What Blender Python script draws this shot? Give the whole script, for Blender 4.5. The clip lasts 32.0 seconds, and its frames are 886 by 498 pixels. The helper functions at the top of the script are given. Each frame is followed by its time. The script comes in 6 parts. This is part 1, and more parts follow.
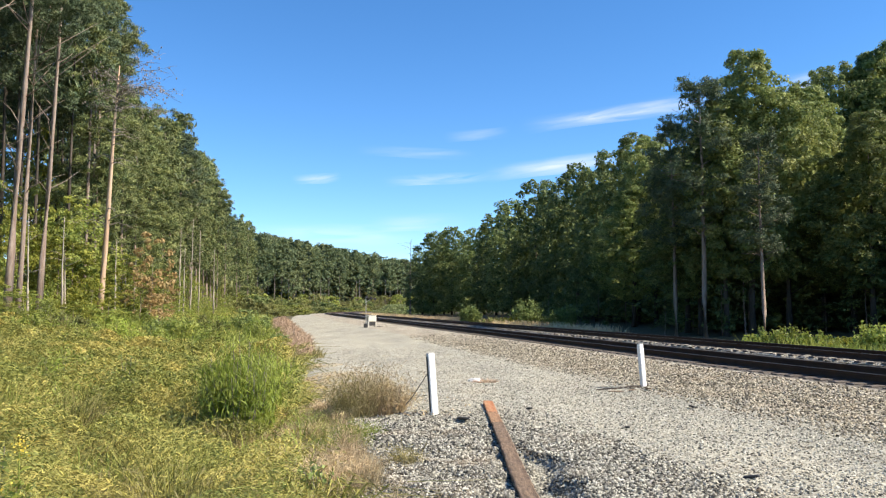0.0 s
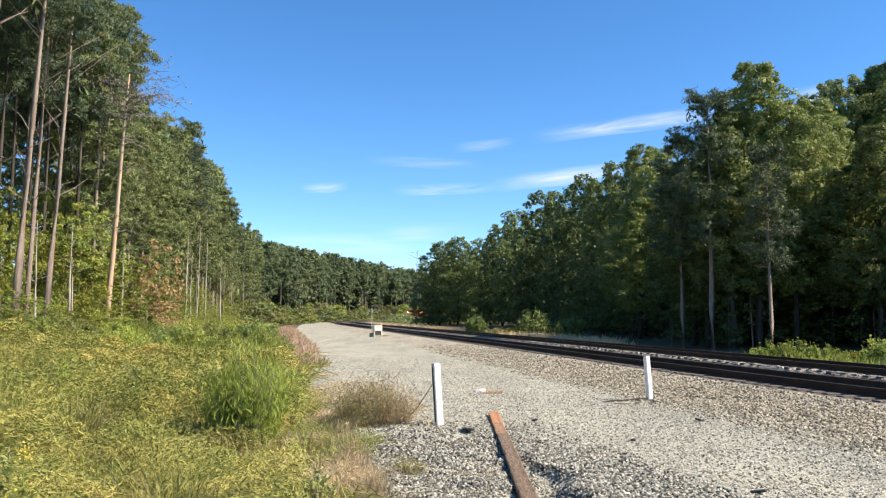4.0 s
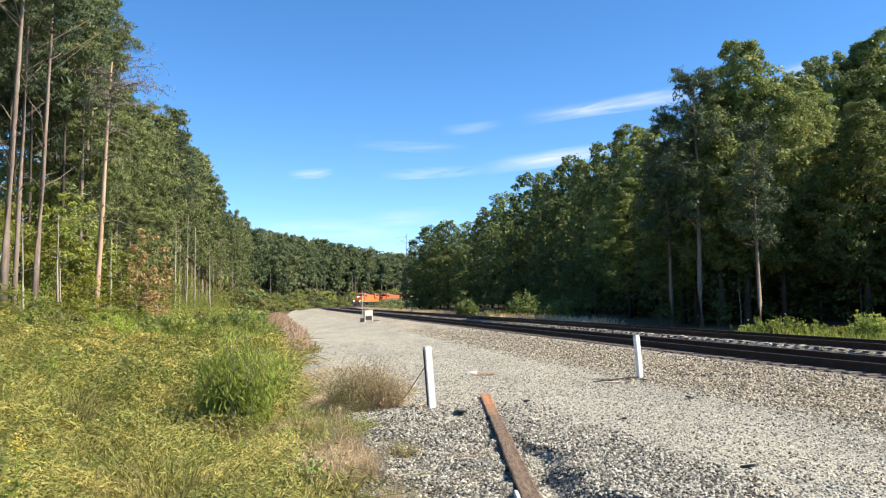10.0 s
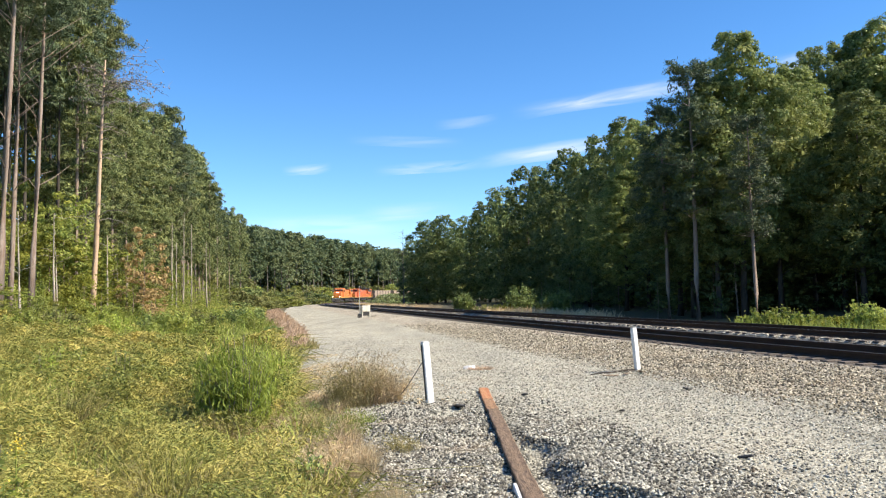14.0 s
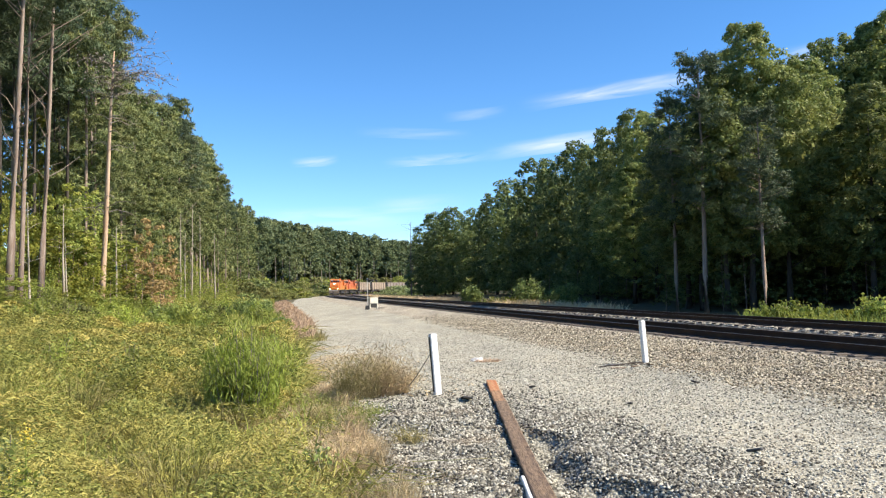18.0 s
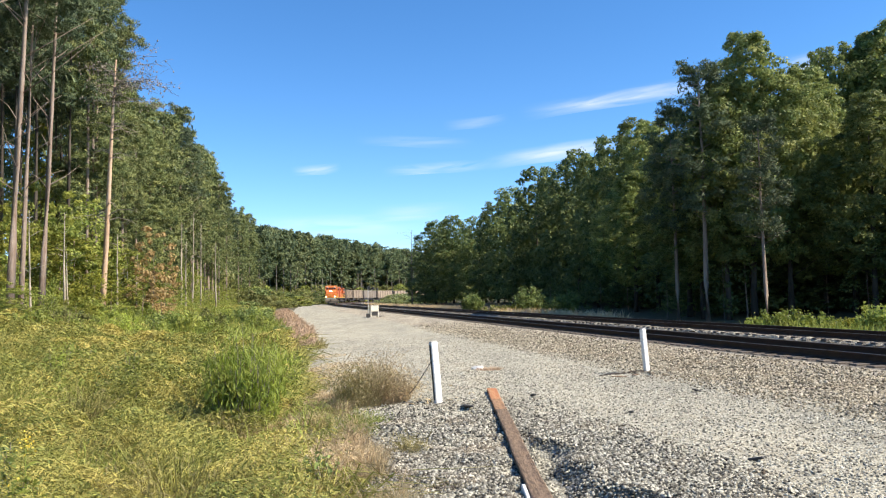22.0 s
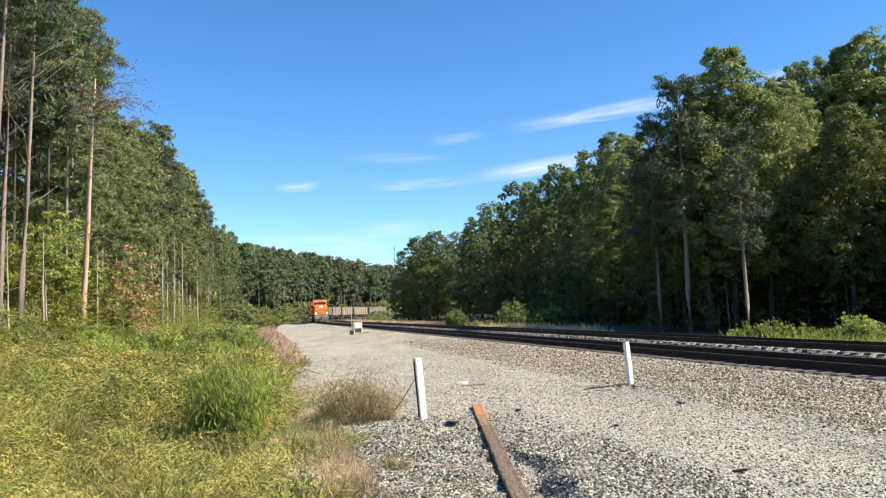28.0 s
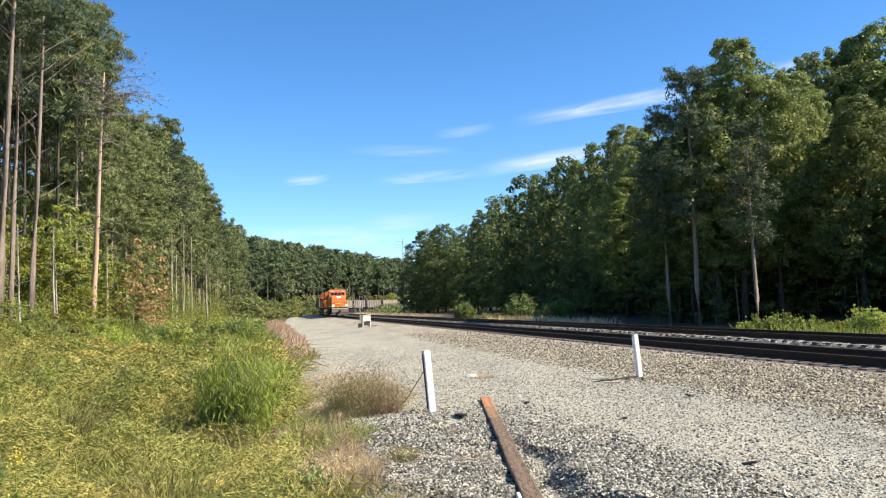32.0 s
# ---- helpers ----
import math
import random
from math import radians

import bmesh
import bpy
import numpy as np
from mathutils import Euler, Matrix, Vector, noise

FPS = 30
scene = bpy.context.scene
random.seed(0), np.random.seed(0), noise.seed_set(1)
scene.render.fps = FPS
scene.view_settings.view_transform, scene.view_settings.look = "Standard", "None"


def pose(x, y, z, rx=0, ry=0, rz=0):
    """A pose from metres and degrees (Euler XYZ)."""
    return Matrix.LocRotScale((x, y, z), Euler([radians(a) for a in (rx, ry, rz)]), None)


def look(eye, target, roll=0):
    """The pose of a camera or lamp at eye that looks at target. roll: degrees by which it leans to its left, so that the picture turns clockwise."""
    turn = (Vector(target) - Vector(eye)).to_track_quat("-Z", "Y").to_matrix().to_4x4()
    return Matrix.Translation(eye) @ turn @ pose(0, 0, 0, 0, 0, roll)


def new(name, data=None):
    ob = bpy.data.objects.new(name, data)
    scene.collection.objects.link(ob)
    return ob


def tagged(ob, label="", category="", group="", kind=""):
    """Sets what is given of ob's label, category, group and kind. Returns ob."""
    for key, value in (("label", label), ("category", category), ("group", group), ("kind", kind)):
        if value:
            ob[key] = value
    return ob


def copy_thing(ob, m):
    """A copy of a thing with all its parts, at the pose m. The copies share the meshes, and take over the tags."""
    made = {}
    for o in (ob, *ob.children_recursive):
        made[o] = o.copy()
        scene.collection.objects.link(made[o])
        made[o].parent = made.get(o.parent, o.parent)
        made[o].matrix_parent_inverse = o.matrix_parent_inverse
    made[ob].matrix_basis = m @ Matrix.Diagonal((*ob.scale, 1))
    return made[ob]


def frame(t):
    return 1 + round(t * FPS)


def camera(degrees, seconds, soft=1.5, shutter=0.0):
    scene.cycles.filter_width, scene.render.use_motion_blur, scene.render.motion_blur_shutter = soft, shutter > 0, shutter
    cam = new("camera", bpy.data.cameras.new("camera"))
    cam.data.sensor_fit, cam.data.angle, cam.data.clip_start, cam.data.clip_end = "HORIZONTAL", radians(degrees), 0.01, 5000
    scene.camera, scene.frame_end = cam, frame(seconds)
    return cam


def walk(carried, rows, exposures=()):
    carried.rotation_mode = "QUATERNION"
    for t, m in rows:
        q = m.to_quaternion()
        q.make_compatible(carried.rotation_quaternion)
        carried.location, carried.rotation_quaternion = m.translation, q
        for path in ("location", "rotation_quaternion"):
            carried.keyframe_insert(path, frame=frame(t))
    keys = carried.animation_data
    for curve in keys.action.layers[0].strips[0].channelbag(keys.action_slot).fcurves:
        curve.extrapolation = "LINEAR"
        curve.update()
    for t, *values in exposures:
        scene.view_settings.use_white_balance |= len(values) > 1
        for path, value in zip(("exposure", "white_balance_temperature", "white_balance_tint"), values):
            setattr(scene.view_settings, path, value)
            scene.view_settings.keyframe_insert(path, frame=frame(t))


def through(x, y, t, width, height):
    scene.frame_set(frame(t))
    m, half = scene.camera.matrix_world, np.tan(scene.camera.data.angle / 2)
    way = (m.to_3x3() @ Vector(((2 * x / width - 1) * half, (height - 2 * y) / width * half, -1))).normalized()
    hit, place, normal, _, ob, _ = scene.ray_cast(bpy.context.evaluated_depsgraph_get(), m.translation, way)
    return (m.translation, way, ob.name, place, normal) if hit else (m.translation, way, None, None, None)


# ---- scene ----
# ---------------- camera and its path ----------------
EXPO = 0.95
cam = camera(58.5, 32.0, soft=1.2)
PATH = [
    (0, pose(0.000, 0.000, 1.800, 94.371, -0.000, 0.000)),
    (0.5, pose(-0.001, -0.016, 1.802, 94.423, -0.034, 0.125)),
    (1, pose(-0.001, 0.002, 1.799, 94.552, -0.102, 0.273)),
    (1.5, pose(-0.005, -0.005, 1.802, 94.593, -0.123, 0.432)),
    (2, pose(-0.000, 0.002, 1.796, 94.482, 0.093, 0.501)),
    (2.5, pose(-0.001, -0.009, 1.801, 94.351, -0.055, 0.491)),
    (3, pose(-0.003, -0.006, 1.801, 94.957, -0.385, 0.589)),
    (3.5, pose(-0.002, 0.014, 1.802, 95.281, -0.575, 0.760)),
    (5.5, pose(0.001, -0.022, 1.801, 93.687, -0.336, -1.354)),
    (6, pose(-0.002, -0.018, 1.797, 93.464, -0.242, -0.802)),
    (6.5, pose(-0.002, -0.018, 1.798, 93.331, -0.125, -0.377)),
    (7, pose(-0.001, -0.013, 1.797, 93.322, 0.011, -0.104)),
    (7.5, pose(-0.004, -0.012, 1.798, 93.414, 0.078, 0.093)),
    (8, pose(-0.003, 0.011, 1.797, 93.904, 0.191, 0.019)),
    (8.5, pose(-0.004, -0.003, 1.796, 94.437, 0.392, -0.143)),
    (9, pose(-0.000, -0.002, 1.797, 94.491, 0.489, -0.196)),
    (9.5, pose(0.000, 0.001, 1.799, 94.147, 0.465, -0.237)),
    (10, pose(0.000, 0.004, 1.798, 93.914, 0.606, -0.265)),
    (10.5, pose(-0.001, 0.000, 1.799, 93.981, 0.601, -0.205)),
    (11, pose(-0.001, 0.005, 1.792, 93.927, 0.582, -0.142)),
    (11.5, pose(0.002, -0.003, 1.795, 93.777, 0.651, -0.240)),
    (12, pose(-0.003, -0.008, 1.798, 93.691, 0.632, -0.289)),
    (12.5, pose(-0.002, -0.006, 1.799, 93.607, 0.641, -0.518)),
    (13, pose(0.006, 0.001, 1.795, 93.619, 1.014, -0.824)),
    (13.5, pose(0.004, -0.012, 1.801, 93.637, 1.272, -0.872)),
    (14, pose(0.001, -0.011, 1.800, 93.528, 1.289, -0.466)),
    (14.5, pose(0.002, 0.006, 1.796, 93.364, 1.105, -0.245)),
    (16.5, pose(0.002, 0.023, 1.791, 93.203, 0.931, -0.352)),
    (17, pose(-0.001, 0.016, 1.794, 93.267, 0.956, -0.250)),
    (17.5, pose(-0.003, 0.012, 1.795, 93.143, 1.065, 0.030)),
    (18, pose(-0.003, 0.011, 1.800, 92.968, 1.124, 0.085)),
    (18.5, pose(-0.001, 0.017, 1.793, 93.011, 1.118, -0.086)),
    (19, pose(-0.002, 0.012, 1.794, 93.129, 1.149, -0.207)),
    (19.5, pose(0.002, 0.013, 1.794, 93.189, 1.158, -0.250)),
    (20, pose(-0.001, 0.015, 1.797, 93.236, 1.217, -0.165)),
    (20.5, pose(-0.002, -0.001, 1.798, 93.260, 1.144, -0.020)),
    (21, pose(-0.004, 0.007, 1.799, 93.333, 1.005, 0.037)),
    (21.5, pose(-0.003, -0.006, 1.797, 93.439, 1.059, 0.151)),
    (22, pose(-0.002, 0.011, 1.796, 93.562, 1.066, 0.146)),
    (22.5, pose(-0.001, -0.002, 1.799, 93.605, 1.211, 0.148)),
    (23, pose(-0.002, -0.002, 1.800, 93.644, 1.290, -0.040)),
    (23.5, pose(-0.003, 0.002, 1.797, 93.780, 1.279, -0.384)),
    (24, pose(-0.004, 0.018, 1.795, 93.812, 1.182, -0.721)),
    (24.5, pose(-0.003, 0.005, 1.798, 93.642, 1.381, -1.141)),
    (25, pose(-0.000, 0.013, 1.798, 93.598, 1.637, -1.339)),
    (25.5, pose(-0.001, 0.001, 1.797, 93.902, 1.679, -1.372)),
    (27.5, pose(-0.001, 0.007, 1.797, 94.681, 1.888, -1.106)),
    (28, pose(-0.001, 0.012, 1.798, 94.666, 1.812, -1.034)),
    (28.5, pose(-0.002, 0.002, 1.799, 94.596, 1.797, -1.070)),
    (29, pose(-0.003, -0.003, 1.800, 94.561, 1.870, -1.118)),
    (29.5, pose(-0.002, 0.008, 1.797, 94.518, 1.796, -1.104)),
    (30, pose(-0.001, -0.000, 1.797, 94.383, 1.806, -0.760)),
    (30.5, pose(-0.003, 0.006, 1.794, 94.190, 1.835, -0.547)),
    (31, pose(-0.003, 0.015, 1.794, 94.032, 1.843, -0.518)),
    (31.5, pose(0.000, 0.006, 1.796, 94.042, 1.887, -0.474)),
    (32, pose(-0.004, 0.013, 1.795, 94.174, 1.859, -0.437)),
]
walk(cam, PATH, exposures=[(0, EXPO), (32, EXPO)])

# ---------------- sky and sun ----------------
SUN_AZ, SUN_EL = 102.0, 43.0
world = bpy.data.worlds.new("world")
scene.world = world
world.use_nodes = True
wn = world.node_tree
sky = wn.nodes.new("ShaderNodeTexSky")
sky.sky_type = "NISHITA"
sky.sun_disc = False
sky.sun_elevation, sky.sun_rotation = radians(SUN_EL), radians(SUN_AZ)
sky.altitude = 900
sky.air_density, sky.dust_density, sky.ozone_density = 0.85, 0.0, 4.0
tint = wn.nodes.new("ShaderNodeHueSaturation")
tint.inputs["Saturation"].default_value = 1.2
wn.links.new(sky.outputs[0], tint.inputs["Color"])
wn.links.new(tint.outputs[0], wn.nodes["Background"].inputs[0])
wn.nodes["Background"].inputs[1].default_value = 0.12
sun = new("sun", bpy.data.lights.new("sun", "SUN"))
sun.data.energy, sun.data.angle, sun.data.color = 4.8, radians(0.55), (1.0, 0.89, 0.72)
SUN_DIR = Vector((math.sin(radians(SUN_AZ)) * math.cos(radians(SUN_EL)), math.cos(radians(SUN_AZ)) * math.cos(radians(SUN_EL)), math.sin(radians(SUN_EL))))
sun.matrix_world = look(SUN_DIR * 100, (0, 0, 0))


# ---------------- materials ----------------
def nodes_of(name):
    m = bpy.data.materials.new(name)
    m.use_nodes = True
    n = m.node_tree
    return m, n, n.nodes["Principled BSDF"]


def add(n, kind, **values):
    node = n.nodes.new(kind)
    for k, v in values.items():
        node.inputs[k].default_value = v
    return node


def ramp(n, source, stops):
    r = n.nodes.new("ShaderNodeValToRGB")
    e = r.color_ramp.elements
    while len(e) < len(stops):
        e.new(0.5)
    for slot, (p, c) in zip(e, stops):
        slot.position, slot.color = p, (*c, 1)
    n.links.new(source, r.inputs[0])
    return r.outputs[0]


def mixed(n, fac, a, b, how="MIX"):
    m = n.nodes.new("ShaderNodeMix")
    m.data_type, m.blend_type = "RGBA", how
    for i, v in ((0, fac), (6, a), (7, b)):
        if isinstance(v, (int, float)):
            m.inputs[i].default_value = v
        elif isinstance(v, tuple):
            m.inputs[i].default_value = (*v, 1)
        else:
            n.links.new(v, m.inputs[i])
    return m.outputs[2]


def coords(n, kind="Object", scale=(1, 1, 1)):
    tc, mp = n.nodes.new("ShaderNodeTexCoord"), n.nodes.new("ShaderNodeMapping")
    mp.inputs["Scale"].default_value = scale
    n.links.new(tc.outputs[kind], mp.inputs[0])
    return mp.outputs[0]


def noisy(n, vec, scale, detail=4.0, rough=0.6):
    t = add(n, "ShaderNodeTexNoise", Scale=scale, Detail=detail, Roughness=rough)
    n.links.new(vec, t.inputs["Vector"])
    return t.outputs[0]


def bumped(n, bsdf, height, strength=0.3, distance=0.02):
    b = add(n, "ShaderNodeBump", Strength=strength, Distance=distance)
    n.links.new(height, b.inputs["Height"])
    n.links.new(b.outputs[0], bsdf.inputs["Normal"])


def surface(name, a, b, scale=3.0, rough=0.8, metal=0.0, stretch=(1, 1, 1), fine=40.0, bump=0.2, dirt=None, space="Object"):
    """Two tones blended by a coarse noise, broken up by a fine one, with fine relief."""
    m, n, p = nodes_of(name)
    v = coords(n, space, stretch)
    big, small = noisy(n, v, scale), noisy(n, v, fine, 3.0)
    c = mixed(n, ramp(n, big, [(0.35, (0, 0, 0)), (0.65, (1, 1, 1))]), a, b)
    c = mixed(n, 0.35, c, ramp(n, small, [(0.3, (0.35, 0.35, 0.35)), (0.7, (1, 1, 1))]), "MULTIPLY")
    if dirt:
        c = mixed(n, ramp(n, noisy(n, v, scale * 2.7, 6.0, 0.7), [(0.55, (0, 0, 0)), (0.72, (0.8, 0.8, 0.8))]), c, dirt)
    n.links.new(c, p.inputs["Base Color"])
    p.inputs["Roughness"].default_value, p.inputs["Metallic"].default_value = rough, metal
    if bump:
        bumped(n, p, small, bump)
    return m


def leafy(name, dark, light, warm, through=0.35, spread=0.6, gloss=0.55):
    """Foliage: varied from plant to plant and from leaf to leaf, part of the light passes through."""
    m, n, p = nodes_of(name)
    geo, info = n.nodes.new("ShaderNodeNewGeometry"), n.nodes.new("ShaderNodeObjectInfo")
    v = coords(n, "Object")
    c = mixed(n, geo.outputs["Random Per Island"], dark, light)
    c = mixed(n, ramp(n, noisy(n, v, spread, 2.0), [(0.45, (0, 0, 0)), (0.7, (0.75, 0.75, 0.75))]), c, warm)
    hsv = n.nodes.new("ShaderNodeHueSaturation")
    n.links.new(c, hsv.inputs["Color"])
    span = add(n, "ShaderNodeMapRange")
    span.inputs["To Min"].default_value, span.inputs["To Max"].default_value = 0.72, 1.28
    n.links.new(info.outputs["Random"], span.inputs["Value"])
    n.links.new(span.outputs[0], hsv.inputs["Value"])
    n.links.new(hsv.outputs[0], p.inputs["Base Color"])
    p.inputs["Roughness"].default_value = gloss
    p.inputs["Specular IOR Level"].default_value = 0.25
    tr, mix = n.nodes.new("ShaderNodeBsdfTranslucent"), n.nodes.new("ShaderNodeMixShader")
    n.links.new(hsv.outputs[0], tr.inputs[0])
    mix.inputs[0].default_value = through
    n.links.new(p.outputs[0], mix.inputs[1])
    n.links.new(tr.outputs[0], mix.inputs[2])
    n.links.new(mix.outputs[0], n.nodes["Material Output"].inputs[0])
    return m


def gravel_material(name, tones, stain, scale, gaps=0.27, relief=0.9):
    """Loose stone: cells of several greys, crevice shade painted into the gaps, broad stains, lumpy relief."""
    m, n, p = nodes_of(name)
    v = coords(n, "Object")
    cell = add(n, "ShaderNodeTexVoronoi", Scale=scale, Randomness=1.0)
    n.links.new(v, cell.inputs["Vector"])
    tone = n.nodes.new("ShaderNodeSeparateColor")
    n.links.new(cell.outputs["Color"], tone.inputs[0])
    c = ramp(n, tone.outputs[0], [(i / (len(tones) - 1), t) for i, t in enumerate(tones)])
    # cell borders darkened as the shade between stones
    gap = ramp(n, cell.outputs["Distance"], [(0.4, (1, 1, 1)), (0.85, (gaps * 1.05, gaps, gaps * 0.92))])
    c = mixed(n, 1.0, c, gap, "MULTIPLY")
    c = mixed(n, ramp(n, noisy(n, v, 0.45, 5.0, 0.65), [(0.5, (0, 0, 0)), (0.75, (0.6, 0.6, 0.6))]), c, stain)
    worn = noisy(n, coords(n, "Object", (0.55, 0.16, 1)), 1.0, 5.0, 0.6)
    c = mixed(n, 1.0, c, ramp(n, worn, [(0.36, (0.82, 0.83, 0.84)), (0.52, (1, 1, 1)), (0.68, (1.12, 1.11, 1.09))]), "MULTIPLY")
    n.links.new(c, p.inputs["Base Color"])
    p.inputs["Roughness"].default_value = 0.9
    b = add(n, "ShaderNodeBump", Strength=relief, Distance=0.03)
    b.invert = True
    n.links.new(cell.outputs["Distance"], b.inputs["Height"])
    n.links.new(b.outputs[0], p.inputs["Normal"])
    return m


def island_material(name, tones, rough=0.85):
    """Loose pieces in one mesh: each piece takes its own tone."""
    m, n, p = nodes_of(name)
    geo = n.nodes.new("ShaderNodeNewGeometry")
    c = ramp(n, geo.outputs["Random Per Island"], [(i / (len(tones) - 1), t) for i, t in enumerate(tones)])
    v = coords(n, "Object")
    c = mixed(n, 0.4, c, ramp(n, noisy(n, v, 60.0, 3.0), [(0.3, (0.45, 0.45, 0.45)), (0.7, (1, 1, 1))]), "MULTIPLY")
    c = mixed(n, ramp(n, noisy(n, v, 0.8, 4.0), [(0.52, (0, 0, 0)), (0.75, (0.45, 0.45, 0.45))]), c, (0.30, 0.22, 0.14))
    n.links.new(c, p.inputs["Base Color"])
    p.inputs["Roughness"].default_value = rough
    return m


M_SOIL = surface("soil and thatch", (0.075, 0.07, 0.03), (0.13, 0.105, 0.05), 0.8, 0.95, fine=14.0, bump=0.6, dirt=(0.09, 0.10, 0.03))
M_ROAD = gravel_material("pale crushed stone", [(0.27, 0.258, 0.205), (0.38, 0.362, 0.288), (0.455, 0.434, 0.350), (0.565, 0.54, 0.444)], (0.45, 0.40, 0.296), 30.0, 0.5, 0.6)
# oily stone, darkened further for the shade that the rails throw
M_FOULED_SHADE = gravel_material("oily ballast, rail shade in the tone", [(0.04, 0.034, 0.028), (0.09, 0.075, 0.06), (0.155, 0.135, 0.112), (0.27, 0.245, 0.215)], (0.12, 0.085, 0.06), 19.0)
M_BALLAST = gravel_material("brown ballast", [(0.17, 0.148, 0.11), (0.41, 0.36, 0.27), (0.54, 0.485, 0.375), (0.67, 0.62, 0.495)], (0.50, 0.40, 0.285), 19.0)
M_STONE = island_material("loose pale stones", [(0.085, 0.08, 0.065), (0.30, 0.287, 0.231), (0.47, 0.45, 0.368), (0.72, 0.695, 0.583)])
M_STONE_B = island_material("loose brown stones", [(0.02, 0.017, 0.012), (0.155, 0.132, 0.09), (0.40, 0.352, 0.25), (0.68, 0.615, 0.475)])
M_COARSE = island_material("coarse grey stones", [(0.02, 0.018, 0.015), (0.10, 0.094, 0.076), (0.28, 0.267, 0.218), (0.66, 0.64, 0.540)])
M_RAIL = surface("rusted rail steel", (0.045, 0.026, 0.018), (0.075, 0.042, 0.026), 2.0, 0.75, 0.3, fine=30, bump=0.15)
M_HEAD = surface("polished rail head", (0.32, 0.31, 0.30), (0.42, 0.41, 0.40), 1.0, 0.3, 0.9, fine=20, bump=0.05)
M_TIE = surface("weathered tie timber", (0.09, 0.07, 0.055), (0.17, 0.14, 0.115), 4.0, 0.9, stretch=(1, 8, 8), fine=30, bump=0.5)
M_PINE = leafy("pine needles", (0.045, 0.076, 0.03), (0.24, 0.275, 0.10), (0.33, 0.34, 0.125), 0.12, 0.9)
M_BROAD = leafy("broad leaves", (0.06, 0.10, 0.034), (0.215, 0.262, 0.092), (0.30, 0.325, 0.115), 0.35, 0.5)
# needle tones darkened to carry the shade inside the pine stand
M_PINE_DARK = leafy("blue-green needles, shade in the tone", (0.04, 0.068, 0.036), (0.115, 0.15, 0.073), (0.16, 0.185, 0.088), 0.12, 0.9)
M_TALL = leafy("olive hardwood leaves", (0.085, 0.13, 0.036), (0.31, 0.352, 0.112), (0.40, 0.405, 0.14), 0.4, 0.5)
M_UNDER = leafy("undergrowth leaves", (0.15, 0.205, 0.048), (0.36, 0.40, 0.10), (0.42, 0.40, 0.09), 0.42)
M_BUSH = leafy("bush leaves", (0.11, 0.165, 0.05), (0.30, 0.37, 0.12), (0.31, 0.35, 0.11), 0.38, 0.5)
M_FAR = leafy("far woods leaves", (0.075, 0.11, 0.056), (0.175, 0.21, 0.10), (0.225, 0.245, 0.11), 0.3, 0.08)
M_YELLOW = leafy("yellowing leaves", (0.16, 0.19, 0.03), (0.32, 0.30, 0.05), (0.26, 0.28, 0.05), 0.4)
M_OLIVE = leafy("olive brush leaves", (0.13, 0.15, 0.05), (0.26, 0.27, 0.09), (0.34, 0.29, 0.12), 0.4, 0.15)
M_RUSTY = leafy("dry brown leaves", (0.30, 0.20, 0.09), (0.50, 0.36, 0.17), (0.40, 0.34, 0.15), 0.4)
M_BARK = surface("pine bark", (0.24, 0.17, 0.13), (0.38, 0.31, 0.26), 2.0, 0.95, stretch=(3, 3, 0.6), fine=18, bump=0.8)
# bark darkened so that trunks inside the woods look shaded
M_BARK_DARK = surface("dark bark, shade in its tone", (0.045, 0.036, 0.028), (0.10, 0.082, 0.066), 3.0, 0.95, stretch=(1, 1, 0.25), fine=18, bump=0.5)
M_BARE = surface("barkless dead wood", (0.52, 0.32, 0.19), (0.60, 0.46, 0.34), 0.6, 0.8, stretch=(2, 2, 0.4), fine=14, bump=0.4)
M_PALE_BARK = surface("pale grey bark", (0.34, 0.29, 0.23), (0.52, 0.46, 0.38), 2.0, 0.9, stretch=(2, 2, 0.5), fine=20, bump=0.4)
M_TWIG = surface("grey dead branches", (0.20, 0.17, 0.14), (0.32, 0.28, 0.24), 2.0, 0.9, fine=20, bump=0.3)


# ---------------- mesh helpers ----------------
def link_mesh(name, verts, faces, material, parent=None, label="", smooth=False):
    me = bpy.data.meshes.new(name)
    if isinstance(verts, np.ndarray):
        faces = np.asarray(faces)
        k = faces.shape[1]
        me.vertices.add(len(verts))
        me.vertices.foreach_set("co", np.ascontiguousarray(verts, dtype=np.float32).ravel())
        me.loops.add(faces.size)
        me.loops.foreach_set("vertex_index", np.ascontiguousarray(faces, dtype=np.int32).ravel())
        me.polygons.add(len(faces))
        me.polygons.foreach_set("loop_start", np.arange(0, faces.size, k, dtype=np.int32))
        me.update(calc_edges=True)
    else:
        me.from_pydata(verts, [], faces)
        me.update()
    if smooth:
        me.polygons.foreach_set("use_smooth", [True] * len(me.polygons))
    me.materials.append(material)
    ob = new(name, me)
    if parent:
        ob.parent = parent
    if label:
        tagged(ob, label)
    return ob


def part(name, bm, material, parent=None, label="", smooth=False):
    """Links a bmesh as one mesh object under a thing or a part."""
    me = bpy.data.meshes.new(name)
    bm.to_mesh(me)
    bm.free()
    if smooth:
        me.polygons.foreach_set("use_smooth", [True] * len(me.polygons))
    me.materials.append(material)
    ob = new(name, me)
    if parent:
        ob.parent = parent
    if label:
        tagged(ob, label)
    return ob


def thing(name, at, label, category, group="", kind=""):
    ob = new(name)
    ob.empty_display_size = 0.2
    ob.matrix_world = at
    return tagged(ob, label, category, group, kind)


